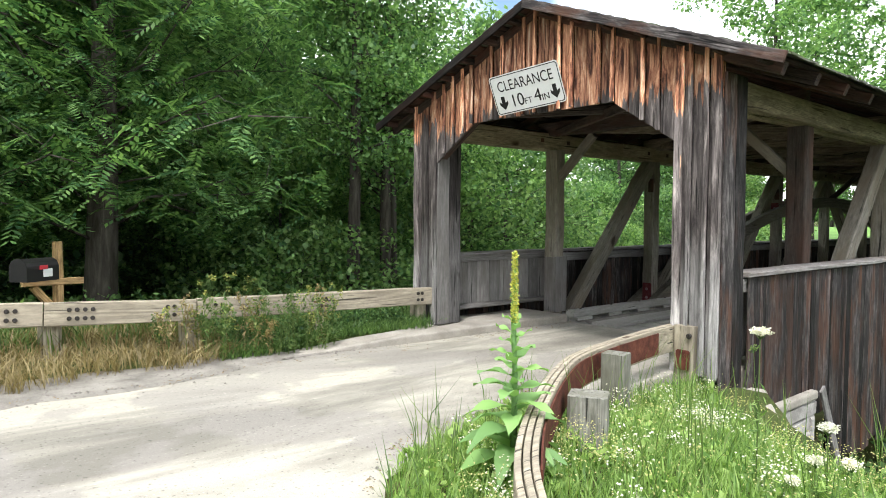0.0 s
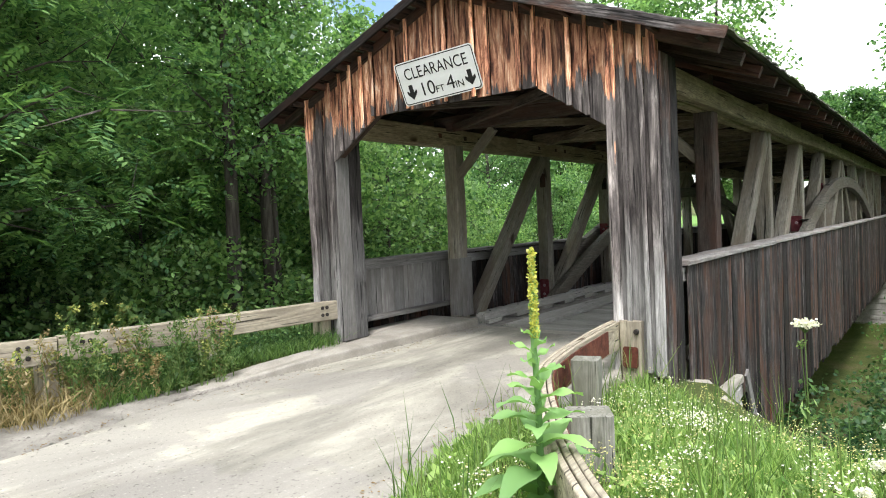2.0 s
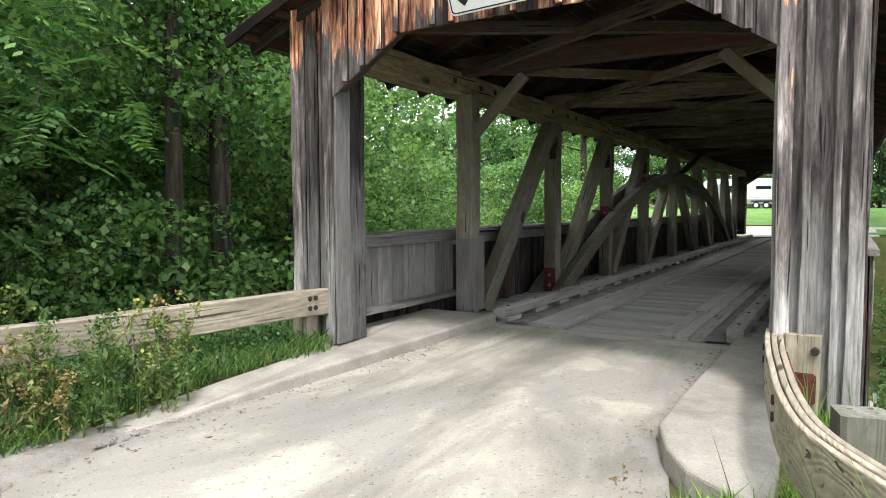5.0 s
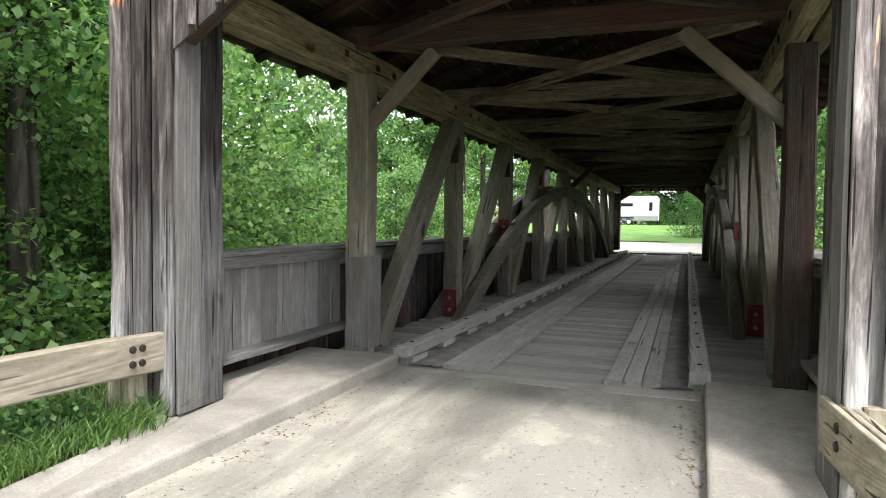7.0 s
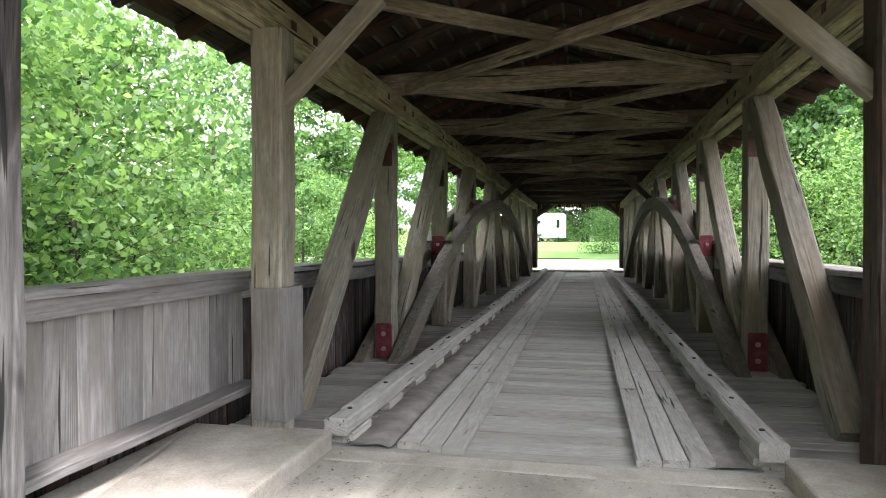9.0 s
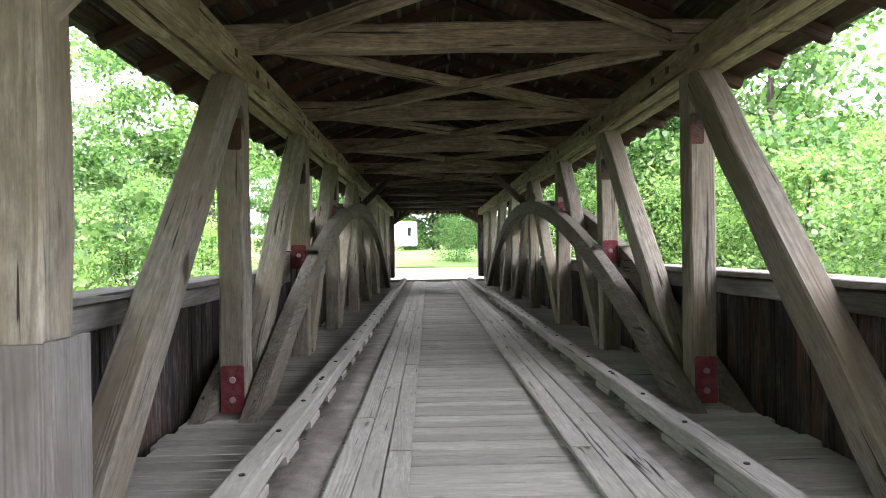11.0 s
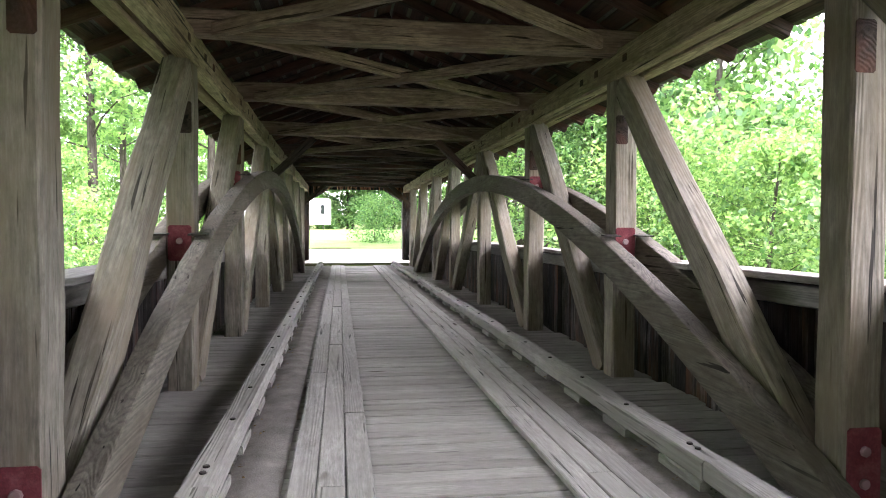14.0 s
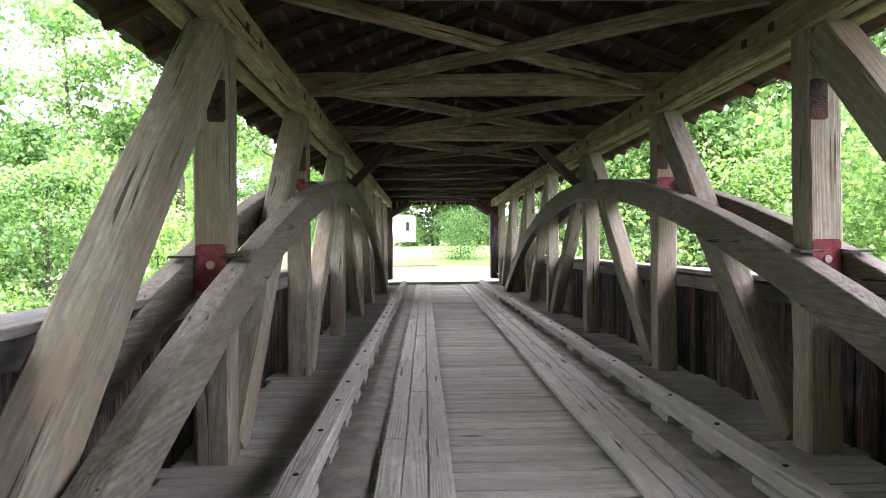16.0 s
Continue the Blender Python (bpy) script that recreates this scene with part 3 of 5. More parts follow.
for side in SIDES:
    arch(side, P_HALF - P_W / 2 - 0.105, 0.165)
    arch(side, P_HALF + P_W / 2 + 0.09, 0.155)
    for n, x in enumerate(POSTS):
        w = P_W + (0.01 if n in (0, 8) else 0)
        ph = 2.12 if n == 0 and side > 0 else P_HALF
        post = timber("truss_post", (x, yy(side, ph), -0.9), (x, yy(side, ph), TOP), w, w, M_DARKBEAM if (n == 0 and side < 0) else M_TRUSS, bridge, up=(1, 0, 0), wear=0.008)
        toward = 1 if n < 4 else -1
        # thin dark plate in place of the shaded pocket under the brace head
        if 0 < n < 8 and n != 4:
            xm = x - toward * (w / 2 - 0.002)
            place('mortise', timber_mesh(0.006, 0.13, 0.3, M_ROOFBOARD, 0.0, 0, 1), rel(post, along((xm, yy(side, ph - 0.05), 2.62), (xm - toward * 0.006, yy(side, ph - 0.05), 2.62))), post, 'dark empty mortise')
        # iron-red plates where the arch meets the posts
        if n in (1, 2, 3, 5, 6, 7):
            z = arch_z(x) + (0.13 if n in (1, 7) else 0.04)
            hgt = 0.45 if n in (1, 7) else 0.34
            for s in (-toward,):
                plate = place("red_plate", timber_mesh(0.012, w * 0.86, hgt, M_RED, 0.0, 0, 1), rel(post, along((x + s * (w / 2 - 0.002), yy(side, P_HALF), z), (x + s * (w / 2 + 0.01), yy(side, P_HALF), z))), post, "faded red painted iron plate")
            for half in (P_HALF - P_W / 2 - 0.06, P_HALF + P_W / 2 + 0.05) if n not in (1, 7) else ():
                xl = x - toward * 0.2
                place("clamp_plate", timber_mesh(0.13, 0.17, 0.016, M_IRON, 0.0, 0, 1), rel(post, along((xl - 0.065, yy(side, half), arch_z(xl) + 0.185), (xl + 0.065, yy(side, half), arch_z(xl) + 0.195))), post, "thin dark iron clamp plate")
            for dz in ((-0.1, 0.09) if n in (1, 7) else (0.02,)):
                place("bolt", disc_mesh("plate_bolt", 0.032, 0.02, M_PALEBOLT, 8), rel(post, Matrix.Translation((x - toward * (w / 2 + 0.009), yy(side, P_HALF), z + dz)) @ pose(0, 0, 0, 0, -90 * toward, 0)), post)
        # diagonal braces rise towards the middle
        if n < 4:
            timber("brace", (POSTS[n] + (0.25 if n else 0.62), yy(side, P_HALF), 0.0), (POSTS[n + 1] - 0.14, yy(side, P_HALF), TOP - 0.06), 0.23, 0.29, M_TRUSS, bridge, wear=0.009)
        elif n > 4:
            timber("brace", (x - (0.25 if n < 8 else 0.62), yy(side, P_HALF), 0.0), (POSTS[n - 1] + 0.14, yy(side, P_HALF), TOP - 0.06), 0.23, 0.29, M_TRUSS, bridge, wear=0.009)
    # top chord: two sticks with a slot between
    for half, tag in ((2.175, 1), (2.385, 2)):
        x, n = 0.12, 0
        while x < LEN - 0.2:
            length = min(9.4 if n else 5.0, LEN - 0.12 - x)
            timber("top_chord", (x, yy(side, half), 3.29), (x + length - 0.01, yy(side, half), 3.29), 0.165, 0.3, M_CHORD, bridge, wear=0.008)
            x += length
            n += 1
    # lower chord under the siding
    timber("lower_chord", (0.4, yy(side, 2.34), -0.62), (LEN - 0.4, yy(side, 2.34), -0.62), 0.5, 0.32, M_DARKBEAM, bridge)
    # boxed feet of the first post
    for q in (-1, 1) if side > 0 else ():
        timber("post_casing", (POSTS[0] + q * 0.14, yy(side, 2.09), 0.13), (POSTS[0] + q * 0.14, yy(side, 2.09), 1.14), 0.25, 0.03, M_INSIDE, bridge, up=(1, 0, 0))
    if side > 0:
        timber("post_casing", (POSTS[0], yy(side, 1.95), 0.12), (POSTS[0], yy(side, 1.95), 1.15), 0.03, 0.33, M_INSIDE, bridge, up=(1, 0, 0))
    # knee braces
    for x in (POSTS[0], MID, POSTS[8]):
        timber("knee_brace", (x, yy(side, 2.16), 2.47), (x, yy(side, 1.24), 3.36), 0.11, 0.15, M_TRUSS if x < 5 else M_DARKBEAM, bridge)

# dark plates along the inner top chord, painted in for the shade inside mortises
for side in SIDES:
    for x in POSTS[:6]:
        for dx in (-0.45, 0.3, 0.75):
            timber("mortise", (x + dx, yy(side, 2.087), 3.3), (x + dx + 0.085, yy(side, 2.087), 3.3), 0.008, 0.075, M_ROOFBOARD, bridge, label="dark empty mortise", wear=0.0, seed=0)

# tie beams and flat X bracing
ties = [0.3, 2.85] + [x - 0.1 for x in POSTS[1:]] + [LEN - 0.3]
# shade put into the colour: darker timber near the entrance and beyond midspan
for x in ties:
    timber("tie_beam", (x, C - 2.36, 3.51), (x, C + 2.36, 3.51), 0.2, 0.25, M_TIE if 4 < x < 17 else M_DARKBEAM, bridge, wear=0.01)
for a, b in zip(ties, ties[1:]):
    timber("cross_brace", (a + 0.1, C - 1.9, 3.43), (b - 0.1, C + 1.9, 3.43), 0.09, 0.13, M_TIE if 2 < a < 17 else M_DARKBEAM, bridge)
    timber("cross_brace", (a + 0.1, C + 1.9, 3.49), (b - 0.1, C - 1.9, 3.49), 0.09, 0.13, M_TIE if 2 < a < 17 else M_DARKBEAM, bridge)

# roof: rafters, boarding, shingle courses
EAVE, EAVE_Z, RIDGE_Z = 3.28, 3.42, 4.7
roof = thing("roof", "", "")
roof.parent = bridge
slope = math.atan2(RIDGE_Z - EAVE_Z, EAVE)
for side in SIDES:
    x = 0.02
    while x < LEN:
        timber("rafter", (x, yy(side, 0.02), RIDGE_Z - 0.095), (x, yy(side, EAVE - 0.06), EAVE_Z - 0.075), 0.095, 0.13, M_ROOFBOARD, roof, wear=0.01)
        x += 0.84
    n = 14
    for j in range(n):
        f0, f1 = EAVE * j / n, EAVE * (j + 1) / n
        fm = (f0 + f1) / 2
        z = RIDGE_Z - (RIDGE_Z - EAVE_Z) * fm / EAVE
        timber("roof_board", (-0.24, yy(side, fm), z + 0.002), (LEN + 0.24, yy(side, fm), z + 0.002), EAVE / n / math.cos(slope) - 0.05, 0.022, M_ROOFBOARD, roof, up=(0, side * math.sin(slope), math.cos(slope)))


def shingle_courses(side):
    """All shingles of one slope: overlapping tapered shakes, ragged at the butts."""
    verts, faces = [], []
    rows = 17
    run = EAVE + 0.07
    for j in range(rows):
        f_low, f_up = run * (j + 1) / rows, max(0.0, run * (j - 0.4) / rows)
        x = -0.28
        while x < LEN + 0.28:
            w = rnd.uniform(0.1, 0.26)
            lo = f_low + rnd.uniform(-0.03, 0.03)
            zl = RIDGE_Z - (RIDGE_Z - EAVE_Z) * lo / EAVE + 0.045 + rnd.uniform(0, 0.008)
            zu = RIDGE_Z - (RIDGE_Z - EAVE_Z) * f_up / EAVE + 0.026
            x1 = min(x + w, LEN + 0.28)
            k = len(verts)
            for xx in (x + 0.003, x1 - 0.003):
                verts += [(xx, yy(side, f_up), zu), (xx, yy(side, lo), zl), (xx, yy(side, lo), zl - 0.02), (xx, yy(side, f_up), zu - 0.008)]
            faces += [(k, k + 1, k + 5, k + 4), (k + 1, k + 2, k + 6, k + 5), (k + 2, k + 3, k + 7, k + 6), (k, k + 3, k + 2, k + 1), (k + 4, k + 5, k + 6, k + 7)]
            x = x1
    ob = place("shingles", mesh_of("shingles", verts, faces, M_SHINGLE), Matrix(), roof, "grey wooden shingles spotted with moss")
    tagged(ob, kind="stuff")


for side in SIDES:
    shingle_courses(side)
    for x in (-0.27, LEN + 0.27):
        timber("bargeboard", (x, yy(side, -0.01), RIDGE_Z - 0.025), (x, yy(side, EAVE + 0.06), EAVE_Z - 0.045), 0.035, 0.115, M_SIDING, roof)
    for q in range(7):
        yq = EAVE * (q + 0.6) / 7
        z = RIDGE_Z - (RIDGE_Z - EAVE_Z) * yq / EAVE - 0.07
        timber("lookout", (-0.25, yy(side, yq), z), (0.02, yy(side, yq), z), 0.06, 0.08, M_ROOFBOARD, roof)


# portals
def roof_line(y):
    return RIDGE_Z - (RIDGE_Z - EAVE_Z) * abs(y - C) / EAVE - 0.02


O_HALF, O_TOP_HALF, O_LOW, O_TOP, G_HALF = 2.07, 1.22, 2.715, 3.265, 2.62


def opening_line(y):
    d = abs(y - C)
    if d <= O_TOP_HALF:
        return O_TOP
    return O_TOP - (O_TOP - O_LOW) * (d - O_TOP_HALF) / (O_HALF - O_TOP_HALF)


def portal(x0, out):
    """Board-and-batten gable front with a chamfered opening; out is the way that it faces."""
    front = thing("portal", "", "")
    front.parent = bridge
    cuts = [-G_HALF, -O_HALF, O_HALF, G_HALF, -O_TOP_HALF, O_TOP_HALF]
    edges = sorted(set([-G_HALF, -2.45, -2.26, -O_HALF, O_HALF, 2.28, 2.46, G_HALF] + [-O_HALF + 2 * O_HALF * k / 20 for k in range(1, 20)]))
    bare = set(edges[6:-6:3])
    joint = {e: 0.005 if (abs(e) in (O_HALF, G_HALF) or e in bare) else 0.018 for e in edges}
    for a, b in zip(edges, edges[1:]):
        mid = (a + b) / 2
        y0, y1 = C + a + joint[a], C + b - joint[b]
        low = 0.14 if abs(mid) > O_HALF else None
        pts = [(y0, low or opening_line(y0)), (y1, low or opening_line(y1)), (y1, roof_line(y1)), (y0, roof_line(y0))]
        if low is None and a < 0 < b:
            pts.insert(3, (C, roof_line(C)))
        # local x runs up the board, for the grain
        poly = [(z, -y) for y, z in pts]
        m = Matrix.Translation((x0 + out * rnd.uniform(-0.006, 0.006), 0, 0)) @ Matrix(((0, 0, 1, 0), (0, -1, 0, 0), (1, 0, 0, 0), (0, 0, 0, 1)))
        ob = prism("board", poly, m, 0.028, M_GABLE, front)
    for e in edges[1:-1]:
        y = C + e
        if abs(e) in (O_HALF,) or e in bare or e > O_HALF:
            continue
        z0 = 0.14 if abs(e) > O_HALF else opening_line(y) + 0.01
        timber("batten", (x0 - 0.01 + out * 0.03, y, z0), (x0 - 0.01 + out * 0.03, y, roof_line(y) - 0.02), 0.05, 0.028, M_BATTEN, front, up=(1, 0, 0))
    for side in SIDES:
        # corner boards and the boxed inner face of the portal post
        timber("corner_board", (x0 + out * 0.02, yy(side, O_HALF + 0.05), 0.14), (x0 + out * 0.02, yy(side, O_HALF + 0.05), roof_line(yy(side, O_HALF + 0.05)) - 0.01), 0.1, 0.03, M_BATTEN, front, up=(1, 0, 0))
        timber("corner_board", (x0 + out * 0.02, yy(side, G_HALF - 0.05), 0.12), (x0 + out * 0.02, yy(side, G_HALF - 0.05), roof_line(yy(side, G_HALF - 0.05)) - 0.01), 0.1, 0.03, M_BATTEN, front, up=(1, 0, 0))
        for q, (a, w) in enumerate(((0.13, 0.24), (0.38, 0.24))):
            xc = x0 - out * a
            timber("reveal_board", (xc, yy(side, O_HALF - 0.012), 0.14), (xc, yy(side, O_HALF - 0.012), 3.14), 0.025, w, M_INSIDE if q == 0 else M_GABLE, front, up=(1, 0, 0))
            timber("side_board", (xc, yy(side, G_HALF + 0.012), -0.2), (xc, yy(side, G_HALF + 0.012), 3.4), 0.025, w, M_SIDING, front, up=(1, 0, 0))
        timber("back_board", (x0 - out * 0.5, yy(side, (O_HALF + G_HALF) / 2), 0.12), (x0 - out * 0.5, yy(side, (O_HALF + G_HALF) / 2), 3.14), G_HALF - O_HALF - 0.02, 0.03, M_SIDING, front, up=(1, 0, 0))
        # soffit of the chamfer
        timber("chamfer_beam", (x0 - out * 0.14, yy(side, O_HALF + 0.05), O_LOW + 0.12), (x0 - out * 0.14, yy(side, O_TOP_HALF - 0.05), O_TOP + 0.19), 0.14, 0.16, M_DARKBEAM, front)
    return front


portal(0.0, -1)
portal(LEN, 1)

# side walls: cap, outer boards, first-panel lining
for side in SIDES:
    wall = thing("side_wall", "", "")
    wall.parent = bridge
    y_out = yy(side, 2.68)
    boards = []
    x = 0.55
    n = 0
    while x < LEN - 0.55:
        w = rnd.choice((0.07, 0.14, 0.18, 0.2))
        low = -1.55 + rnd.uniform(-0.05, 0.05)
        if side < 0 and x < 2.9:
            low = -0.15 - 0.2 * x
        if side > 0 and x < 2.9:
            low = -0.3
        me = timber_mesh(1.2 - round(low, 1), w - 0.006, 0.026, M_SIDING, 0.003, n % 5, 1)
        ob = place("siding_board", me, rel(wall, along((x + w / 2, y_out + rnd.uniform(-0.014, 0.014), round(low, 1)), (x + w / 2, y_out, 1.2), (0, 1, 0))), wall)
        boards.append(ob)
        x += w
        n += 1
    x, n = 0.5, 0
    while x < LEN - 0.5:
        length = min((4.4, 3.7, 4.9)[n % 3], LEN - 0.5 - x)
        timber("cap_plank", (x, yy(side, 2.56), 1.235), (x + length - 0.008, yy(side, 2.56), 1.235 + rnd.uniform(-0.008, 0.008)), 0.34, 0.05, M_INSIDE if side > 0 else M_GREYPOST, wall)
        timber("girt", (x, yy(side, 2.6), 1.1), (x + length - 0.008, yy(side, 2.6), 1.1), 0.1, 0.16, M_INSIDE, wall)
        x += length
        n += 1
    for x0, x1 in ((0.5, POSTS[0] + 0.2), (POSTS[8] - 0.2, LEN - 0.5)):
        x = x0
        while x < x1 - 0.05:
            w = min(rnd.choice((0.24, 0.3, 0.27)), x1 - x)
            timber("lining_board", (x + w / 2, yy(side, 2.5), 0.26), (x + w / 2, yy(side, 2.5), 1.14), w - 0.005, 0.028, M_INSIDE, wall, up=(0, 1, 0))
            x += w
        timber("lining_cap", (x0, yy(side, 2.45), 1.16), (x1, yy(side, 2.45), 1.16), 0.05, 0.12, M_INSIDE, wall)
        timber("ledge", (x0, yy(side, 2.4), 0.33), (x1, yy(side, 2.4), 0.33), 0.2, 0.06, M_INSIDE, wall)

# ---- abutments and approach kerbs ----
def block_wall(name, x0, x1, y0, y1, z0, z1, label, course=0.3):
    """A dry-laid stone mass, faced with single stones on the sides that show."""
    base = thing(name, label, "abutment", kind="structure")
    core = [(x0 + 0.08, y0 + 0.08, z0), (x1 - 0.08, y1 - 0.08, z1 - 0.02)]
    v = [(core[i][0], core[j][1], core[k][2]) for i in (0, 1) for j in (0, 1) for k in (0, 1)]
    f = [(0, 1, 3, 2), (4, 6, 7, 5), (0, 4, 5, 1), (2, 3, 7, 6), (0, 2, 6, 4), (1, 5, 7, 3)]
    place("core", mesh_of("core", v, f, M_STONE), Matrix(), base)
    z = z0
    while z < z1 - 0.05:
        hgt = min(rnd.uniform(0.16, course), z1 - z)
        runs = [((x0, y0), (x1, y0), (0, -1)), ((x1, y0), (x1, y1), (1, 0)), ((x0, y0), (x0, y1), (-1, 0)), ((x0, y1), (x1, y1), (0, 1))]
        for (ax, ay), (bx, by), nrm in runs:
            total, s = math.hypot(bx - ax, by - ay), 0.0
            while s < total - 0.03:
                w = min(rnd.uniform(0.3, 0.8), total - s)
                p0 = (ax + (bx - ax) * s / total - nrm[0] * (0.1 - rnd.uniform(0, 0.03)), ay + (by - ay) * s / total - nrm[1] * (0.1 - rnd.uniform(0, 0.03)), z + hgt / 2)
                p1 = (p0[0] + (bx - ax) / total, p0[1] + (by - ay) / total, p0[2])
                me = timber_mesh(round(w, 1) - 0.02, 0.22, round(hgt, 2) - 0.015, M_STONE, 0.012, rnd.randrange(4), 2)
                place("stone", me, along(p0, p1), base)
                s += round(w, 1) if w > 0.3 else w
        z += hgt
    return base


block_wall("abutment", 0.6, 2.35, C - 2.75, C + 2.6, -4.2, -0.46, "pale coursed stone abutment under the bridge end")
timber("corner_plank", (2.45, C - 2.8, -0.34), (3.15, C - 2.8, -1.5), 0.03, 0.14, M_GREYPOST, bridge, label="grey board leaning against the abutment's corner")
block_wall("abutment_far", 29.9, 32.6, C - 3.6, C + 3.4, -4.6, -0.9, "grey coursed stone abutment beyond the creek")


def slab(name, outline, z0, z1, mat, label, category, rise=None):
    """A poured slab with an eased upper edge."""
    bm = bmesh.new()
    vs = [bm.verts.new((x, y, z1 + (rise(x) if rise else 0))) for x, y in outline]
    face = bm.faces.new(vs)
    ext = bmesh.ops.extrude_face_region(bm, geom=[face])
    for v in ext["geom"]:
        if isinstance(v, bmesh.types.BMVert):
            v.co.z -= z1 - z0
    bmesh.ops.recalc_face_normals(bm, faces=bm.faces)
    me = bpy.data.meshes.new(name)
    bm.to_mesh(me)
    bm.free()
    me.materials.append(mat)
    ob = new(name, me)
    b = ob.modifiers.new("bevel", "BEVEL")
    b.width, b.segments, b.limit_method = 0.03, 3, "ANGLE"
    return tagged(ob, label, category, kind="structure")


left_outline = [(2.62, 1.5), (2.62, 2.6), (0.5, 2.6), (-0.05, 2.35), (-0.7, 2.06), (-1.6, 1.98), (-2.83, 2.0), (-2.95, 1.68), (-2.2, 1.6), (-1.2, 1.54)]
slab("pavement_left", left_outline, -0.2, 0.14, M_CONC, "old concrete kerb walk beside the road", "kerb", lambda x: max(0, road_z(x) - 0.02) - 0.13 * smooth(1.3, 3.1, -x))
right_outline = [(2.62, -1.5), (-0.2, -1.45), (-0.9, -1.47), (-1.3, -1.6), (-1.6, -1.78), (-1.8, -2.03), (-1.88, -2.25), (-1.0, -2.2), (0.0, -2.15), (0.45, -2.25), (0.5, -2.58), (2.62, -2.58)]
slab("pavement_right", right_outline, -0.2, 0.14, M_CONC, "rounded concrete kerb walk beside the road", "kerb")
slab("bridge_sill", [(2.36, -1.49), (2.61, -1.49), (2.61, 1.49), (2.36, 1.49)], -0.3, 0.02, M_CONC, "worn concrete sill where the planks begin", "sill")
slab("coping", [(0.6, -2.78), (2.37, -2.78), (2.37, -2.665), (0.6, -2.665)], -0.46, -0.34, M_CONC, "pale concrete coping on the stone abutment", "coping")
slab("wing_wall", [(0.67, -2.6), (0.72, -2.82), (-0.67, -3.6), (-1.89, -4.73), (-2.14, -4.53), (-0.86, -3.35), (0.06, -2.66)], -2.2, -0.05, M_CONC, "low concrete wing wall edging the bank", "wall")


# ---- trees ----
def scatter_leaves(centres, spreads, per, size, aspect, droop, rng):
    """Corner points of many small leaves: each leaf is a bent rhomb of two triangles."""
    n = len(centres) * per
    c = np.repeat(np.asarray(centres), per, axis=0) + np.clip(rng.normal(0, 1, (n, 3)), -1.7, 1.7) * np.repeat(np.asarray(spreads), per, axis=0)
    d = rng.normal(0, 1, (n, 3))
    d[:, 2] -= droop
    d /= np.linalg.norm(d, axis=1)[:, None]
    s = np.cross(d, rng.normal(0, 0.45, (n, 3)) + np.array([0, 0, 1.0]))
    s /= np.linalg.norm(s, axis=1)[:, None] + 1e-6
    ln = size * rng.uniform(0.6, 1.3, (n, 1))
    wd = ln * aspect
    nn = np.cross(d, s)
    v = np.stack([c, c + d * ln * 0.5 + s * wd + nn * ln * 0.08, c + d * ln, c + d * ln * 0.5 - s * wd + nn * ln * 0.08], axis=1)
    return v.reshape(-1, 3)


def quads_mesh(name, verts, mat):
    n = len(verts) // 4
    me = bpy.data.meshes.new(name)
    me.vertices.add(n * 4)
    me.vertices.foreach_set("co", verts.astype(np.float32).ravel())
    me.loops.add(n * 4)
    me.loops.foreach_set("vertex_index", np.arange(n * 4, dtype=np.int32))
    me.polygons.add(n)
    me.polygons.foreach_set("loop_start", np.arange(0, n * 4, 4, dtype=np.int32))
    me.materials.append(mat)
    me.update(calc_edges=True)
    return me


def merge(parts):
    verts, faces = [], []
    for v, f in parts:
        k = len(verts)
        verts += v
        faces += [tuple(i + k for i in q) for q in f]
    return verts, faces


